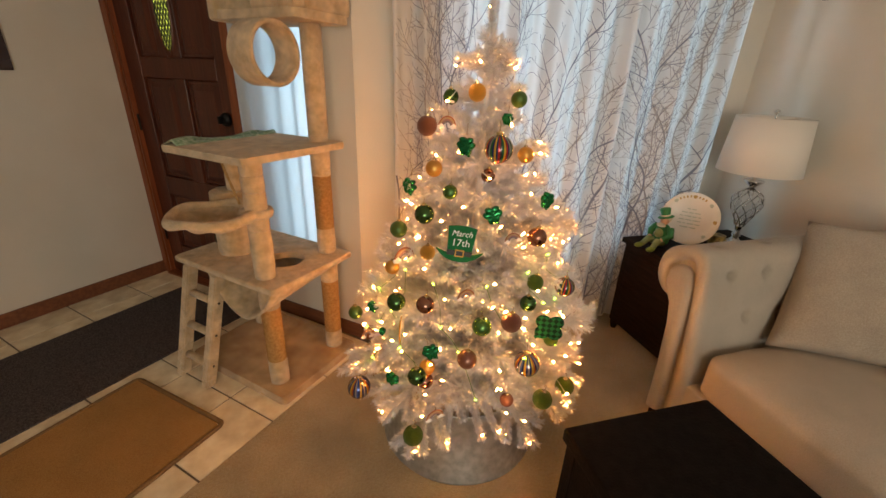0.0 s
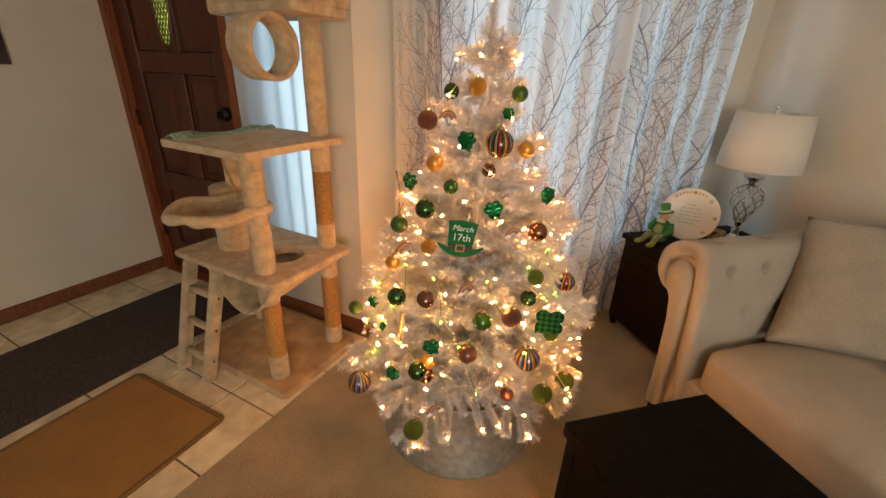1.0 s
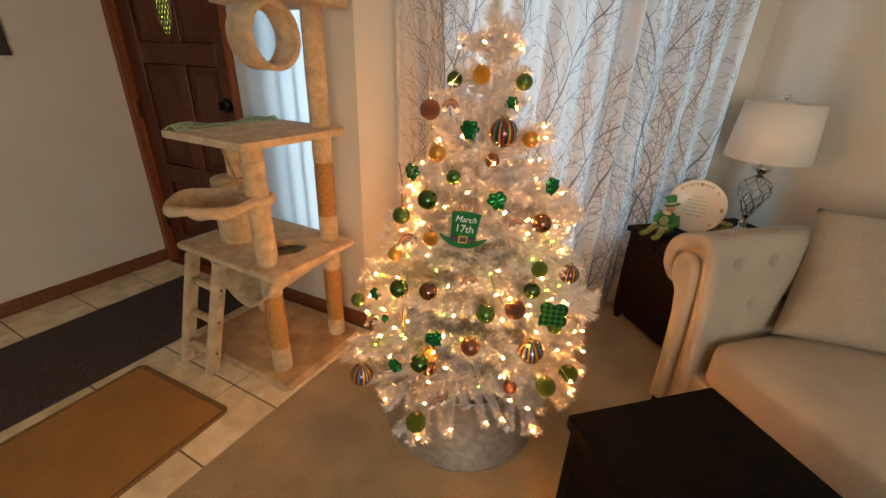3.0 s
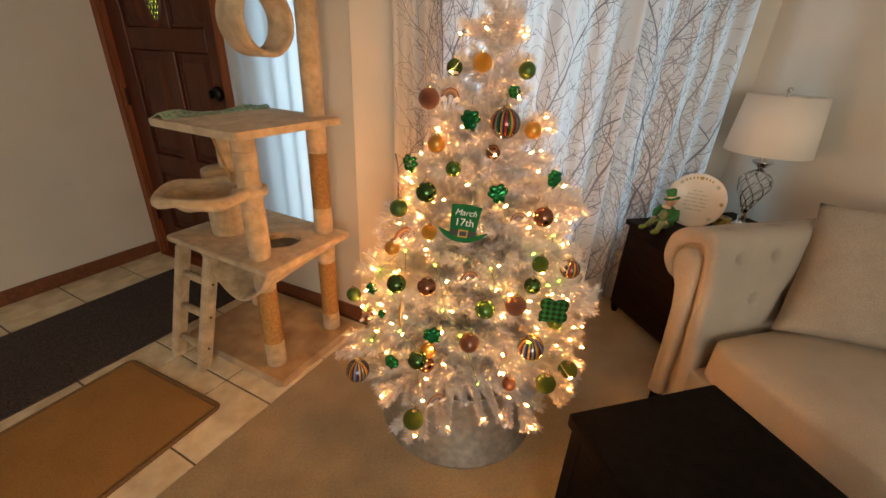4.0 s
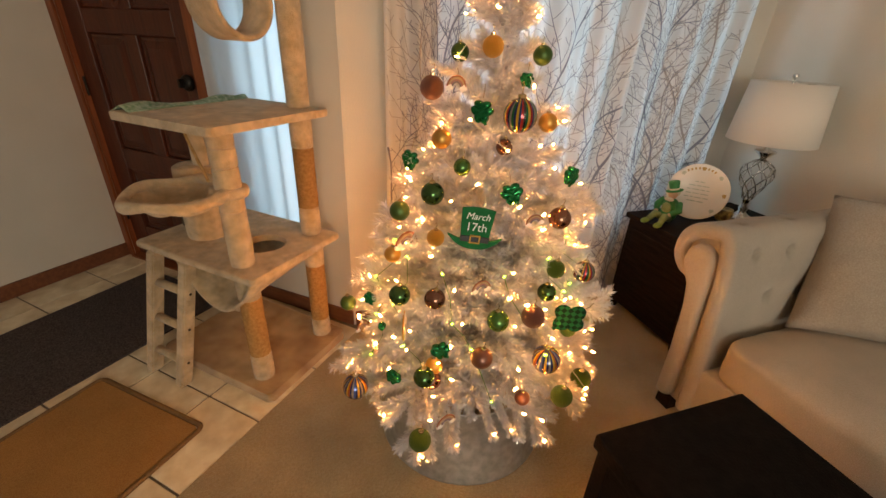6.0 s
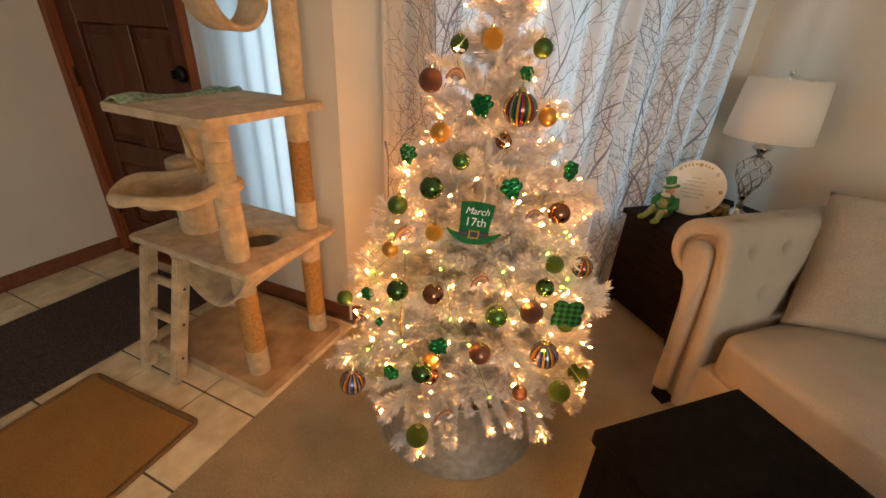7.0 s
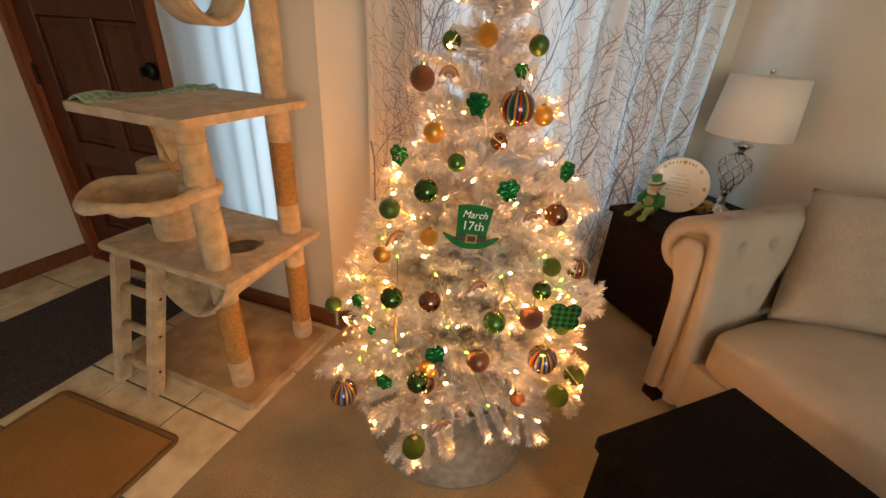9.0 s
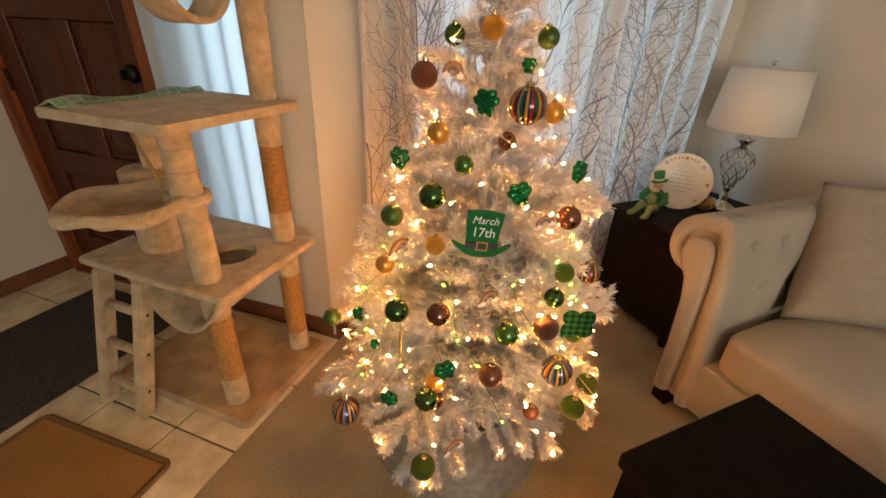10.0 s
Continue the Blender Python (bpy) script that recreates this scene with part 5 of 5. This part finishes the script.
pillow((1.63, 0.885, 0.475), (2.05, 0.565, 0.475), (1.845, 1.035, 0.925), (2.27, 0.74, 0.93), 0.125, "sofa_pillow", "oatmeal woven square pillow leaning in the sofa corner", M_PILLOW)
pillow((2.02, 0.56, 0.478), (2.02, 0.02, 0.478), (2.16, 0.56, 0.95), (2.16, 0.02, 0.95), 0.08, "sofa_pillow", "tan square pillow against the sofa back", M_PILLOW)
book = thing("book", pose(1.895, 0.50, 0.492, 0, 0, 25), "dark green book with a white edge on the sofa seat", "book")
part("cover", box(-0.09, -0.07, 0.0, 0.09, 0.07, 0.028, 0.003), M_HAT, book)
part("pages", box(-0.092, -0.066, 0.005, -0.0905, 0.066, 0.023), M_WHITEINK, book)

# ---- end table ----
et = thing("end_table", Matrix.Identity(4), "espresso brown wooden end table beside the sofa", "end table")
part("top", box(1.632, 1.245, 0.560, 2.40, 1.775, 0.588, 0.004), M_ESPRESSO, et)
part("body", box(1.650, 1.262, 0.055, 2.39, 1.758, 0.560, 0.003), M_ESPRESSO, et)
part("side_panel", box(1.646, 1.31, 0.11, 1.651, 1.71, 0.51, 0.002), M_ESPRESSO, et)
for x, y in ((1.675, 1.285), (1.675, 1.735), (2.365, 1.285), (2.365, 1.735)):
    part("foot", lathe([(0.016, 0.0), (0.024, 0.03), (0.026, 0.055)], 12, cap=True), M_ESPRESSO, et, m=pose(x, y, 0))

# ---- lamp ----
M_SHADE, _n, _l, _p = nodes_of("cream_shade_cloth")
_p.inputs["Base Color"].default_value = (0.92, 0.90, 0.85, 1)
_p.inputs["Roughness"].default_value = 0.85
_nz = _n.new("ShaderNodeTexNoise")
_nz.inputs["Scale"].default_value = 300
_bp = _n.new("ShaderNodeBump")
_bp.inputs["Strength"].default_value = 0.15
_l.new(_nz.outputs[0], _bp.inputs["Height"]), _l.new(_bp.outputs[0], _p.inputs["Normal"])
_tr = _n.new("ShaderNodeBsdfTranslucent")
_tr.inputs[0].default_value = (0.85, 0.82, 0.75, 1)
_mx = _n.new("ShaderNodeMixShader")
_mx.inputs[0].default_value = 0.42
_l.new(_p.outputs[0], _mx.inputs[1]), _l.new(_tr.outputs[0], _mx.inputs[2]), _l.new(_mx.outputs[0], _n["Material Output"].inputs[0])
M_NICKEL = surface("polished_nickel", (0.66, 0.64, 0.61), (0.76, 0.74, 0.71), 30, 0.18, 1.0)
lamp = thing("table_lamp", pose(2.18, 1.55, 0.588), "nickel cage table lamp with a white drum shade, switched off", "lamp")
shade = part("shade", lathe([(0.187, 0.412), (0.189, 0.413), (0.165, 0.684), (0.163, 0.684), (0.187, 0.412)], 48), M_SHADE, lamp, smooth=False)
for f in shade.data.polygons:
    f.use_smooth = True
part("spider", tube([(-0.163, 0, 0.676), (0, 0, 0.672), (0.163, 0, 0.676)], 0.0022, 6), M_NICKEL, lamp)
part("finial", lathe([(0.004, 0.672), (0.006, 0.688), (0.003, 0.693), (0.013, 0.706), (0.011, 0.718), (0.0, 0.722)], 16), M_NICKEL, lamp, smooth=True)
part("neck", lathe([(0.0, 0.318), (0.012, 0.318), (0.014, 0.332), (0.046, 0.362), (0.046, 0.368), (0.014, 0.374), (0.010, 0.42), (0.010, 0.50), (0.0, 0.50)], 24), M_NICKEL, lamp, smooth=True)
part("base", lathe([(0.0, 0.0), (0.066, 0.0), (0.068, 0.008), (0.058, 0.018), (0.028, 0.034), (0.016, 0.050), (0.024, 0.066), (0.014, 0.080), (0.017, 0.108), (0.026, 0.125), (0.0, 0.127)], 28), M_NICKEL, lamp, smooth=True)
CAGE = [(0.0, 0.118, 0.022), (0.15, 0.150, 0.032), (0.35, 0.190, 0.055), (0.60, 0.245, 0.076), (0.80, 0.285, 0.068), (0.93, 0.310, 0.040), (1.0, 0.322, 0.014)]


def cage_at(s):
    return float(np.interp(s, [c[0] for c in CAGE], [c[2] for c in CAGE])), float(np.interp(s, [c[0] for c in CAGE], [c[1] for c in CAGE]))


for w in (1, -1):
    for k in range(8):
        pts = []
        for i in range(25):
            r, z = cage_at(i / 24)
            a = 2 * math.pi * k / 8 + w * 1.9 * i / 24
            pts.append((r * math.cos(a), r * math.sin(a), z))
        part("cage_wire", tube(pts, 0.0030, 5), M_NICKEL, lamp, smooth=True)

# ---- plate, figurine and trinket on the end table ----
M_CHINA = surface("white_china", (0.74, 0.71, 0.64), (0.80, 0.77, 0.70), 6, 0.28, coat=0.2)
M_INK = surface("pale_green_ink", (0.42, 0.47, 0.38), (0.5, 0.54, 0.46), 30, 0.4)
M_GOLDINK = surface("ochre_ink", (0.42, 0.26, 0.07), (0.5, 0.33, 0.1), 30, 0.4)
PL = Matrix.Translation((1.915, 1.630, 0.731)) @ pose(0, 0, 0, 0, 0, -48) @ pose(0, 0, 0, 72, 0, 0)
plate = thing("display_plate", PL, "white china plate with green verse standing on the end table", "plate")
part("dish", lathe([(0.0, -0.004), (0.085, -0.004), (0.10, 0.004), (0.139, 0.014), (0.142, 0.012), (0.141, 0.008), (0.10, -0.004), (0.085, -0.010), (0.0, -0.010)], 56), M_CHINA, plate, smooth=True)
for k, words_in in enumerate(((0.016, 0.022), (0.030, 0.022, 0.028), (0.018, 0.034, 0.020, 0.014), (0.026, 0.030, 0.036), (0.022, 0.014, 0.030, 0.026), (0.040, 0.030))):
    x = -(sum(words_in) + 0.006 * (len(words_in) - 1)) / 2
    for w in words_in:
        part("verse_word", box(x, 0.050 - 0.020 * k, -0.0037, x + w, 0.0545 - 0.020 * k, -0.0030), M_INK, plate)
        x += w + 0.006
for k in range(8):
    a = radians(90 + 45 * k)
    if k == 4:
        continue
    part("leaf_motif", turned(shamrock_bm(0.024, 0.0006), pose(0.120 * math.cos(a), 0.120 * math.sin(a), 0.0105, -90, 0, 0)), M_GOLDINK if k % 2 == 0 else M_INK, plate)
for k in (-26, -18, -10, 10, 18, 26, 34):
    a = radians(90 + k)
    part("rim_letter", turned(box(-0.004, -0.006, 0.0, 0.004, 0.006, 0.001), pose(0.120 * math.cos(a), 0.120 * math.sin(a), 0.0100, 0, 0, k)), M_GOLDINK, plate)
stand = thing("plate_stand", Matrix.Translation((1.915, 1.630, 0.588)) @ pose(0, 0, 0, 0, 0, -48), "small wire plate stand on the end table", "plate stand")
for s in (-0.035, 0.035):
    part("wire", tube([(s, -0.030, 0.012), (s, -0.030, 0.003), (s, 0.055, 0.003), (s * 0.6, 0.040, 0.10)], 0.0025, 6), M_NICKEL, stand)

M_FIG = [surface("figure_" + nm, a, b, 30, 0.6) for nm, a, b in (
    ("green_coat", (0.02, 0.17, 0.05), (0.04, 0.24, 0.07)), ("skin", (0.55, 0.34, 0.22), (0.6, 0.38, 0.26)), ("moss", (0.20, 0.27, 0.10), (0.30, 0.36, 0.16)), ("cream", (0.62, 0.56, 0.42), (0.7, 0.64, 0.5)), ("shoe_green", (0.20, 0.30, 0.05), (0.28, 0.38, 0.08)))]


def blob(bm, c, r, index, m=None):
    own = bmesh.new()
    bmesh.ops.create_uvsphere(own, u_segments=16, v_segments=11, radius=1.0)
    for f in own.faces:
        f.material_index = index
    t = Matrix.Translation(c) @ (m or Matrix.Identity(4)) @ Matrix.Diagonal((*r, 1))
    return merged(bm, turned(own, t))


def limb(bm, pts, rad, index):
    own = tube(pts, rad, 10)
    for f in own.faces:
        f.material_index = index
    return merged(bm, own)


# seated elf figurine, facing minus y of its own
fig = bmesh.new()
blob(fig, (0, 0.0, 0.055), (0.052, 0.045, 0.050), 0)
blob(fig, (0, 0.005, 0.105), (0.050, 0.038, 0.050), 0)
for s in (-1, 1):
    limb(fig, [(s * 0.045, 0.005, 0.135), (s * 0.070, -0.015, 0.095), (s * 0.045, -0.050, 0.070)], [0.022, 0.022, 0.014], 0)
    limb(fig, [(s * 0.026, -0.02, 0.035), (s * 0.032, -0.075, 0.055), (s * 0.040, -0.115, 0.020)], [0.024, 0.022, 0.016], 2)
    blob(fig, (s * 0.044, -0.135, 0.016), (0.019, 0.036, 0.016), 4)
    blob(fig, (s * 0.045, -0.052, 0.068), (0.012, 0.012, 0.012), 1)
blob(fig, (0, -0.032, 0.095), (0.030, 0.014, 0.035), 2)
blob(fig, (0, -0.030, 0.150), (0.030, 0.020, 0.012), 3)
blob(fig, (0, -0.004, 0.178), (0.027, 0.026, 0.030), 1)
blob(fig, (0, 0.010, 0.190), (0.031, 0.024, 0.026), 3)
hat_b = lathe([(0.0, 0.0), (0.046, 0.0), (0.047, 0.004), (0.027, 0.008), (0.026, 0.020), (0.031, 0.055), (0.026, 0.060), (0.0, 0.061)], 20)
for f in hat_b.faces:
    f.material_index = 0
merged(fig, turned(hat_b, pose(0, 0.0, 0.198, 8, -14, 0)))
band_b = lathe([(0.0275, 0.009), (0.0285, 0.014), (0.0275, 0.019)], 20)
for f in band_b.faces:
    f.material_index = 3
merged(fig, turned(band_b, pose(0, 0.0, 0.198, 8, -14, 0)))
elf = part("elf_figurine", fig, M_FIG, None, smooth=True)
elf.matrix_world = pose(1.735, 1.610, 0.588, 0, 0, -80) @ Matrix.Scale(0.84, 4)
tagged(elf, "seated elf figurine in a green coat on the end table", "figurine")
M_SPOT = surface("gold_spotted_glaze", (0.55, 0.42, 0.12), (0.12, 0.08, 0.03), 55, 0.4, detail=1.0)
pot = thing("trinket_pot", pose(2.07, 1.565, 0.588) @ Matrix.Scale(1.25, 4), "small gold pot with dark spots on the end table", "trinket")
part("bowl", lathe([(0.0, 0.0), (0.020, 0.0), (0.036, 0.016), (0.038, 0.032), (0.030, 0.046), (0.033, 0.050), (0.028, 0.051), (0.0, 0.046)], 24), M_SPOT, pot, smooth=True)

# ---- entry tiles, one by one ----
XL = [TILE_EDGE, -1.445, -1.775, -2.105, -2.435, -2.765, LEFT_X]
TILE_ME = {}
for i, (xa, xb) in enumerate(zip(XL, XL[1:])):
    w = xa - xb - 0.008
    if i not in TILE_ME:
        me = bpy.data.meshes.new("tile")
        b = box(-w / 2, -0.161, -0.010, w / 2, 0.161, 0.0, 0.004, 2)
        b.to_mesh(me), b.free()
        me.materials.append(M_TILE)
        TILE_ME[i] = me
    for k in range(-22, 2):
        y = 0.835 + 0.33 * k + 0.165
        shared("tile", TILE_ME[i], tile_bed, pose((xa + xb) / 2, y, -0.0005 + 0.0004 * math.sin(3 * i + 5 * k)))
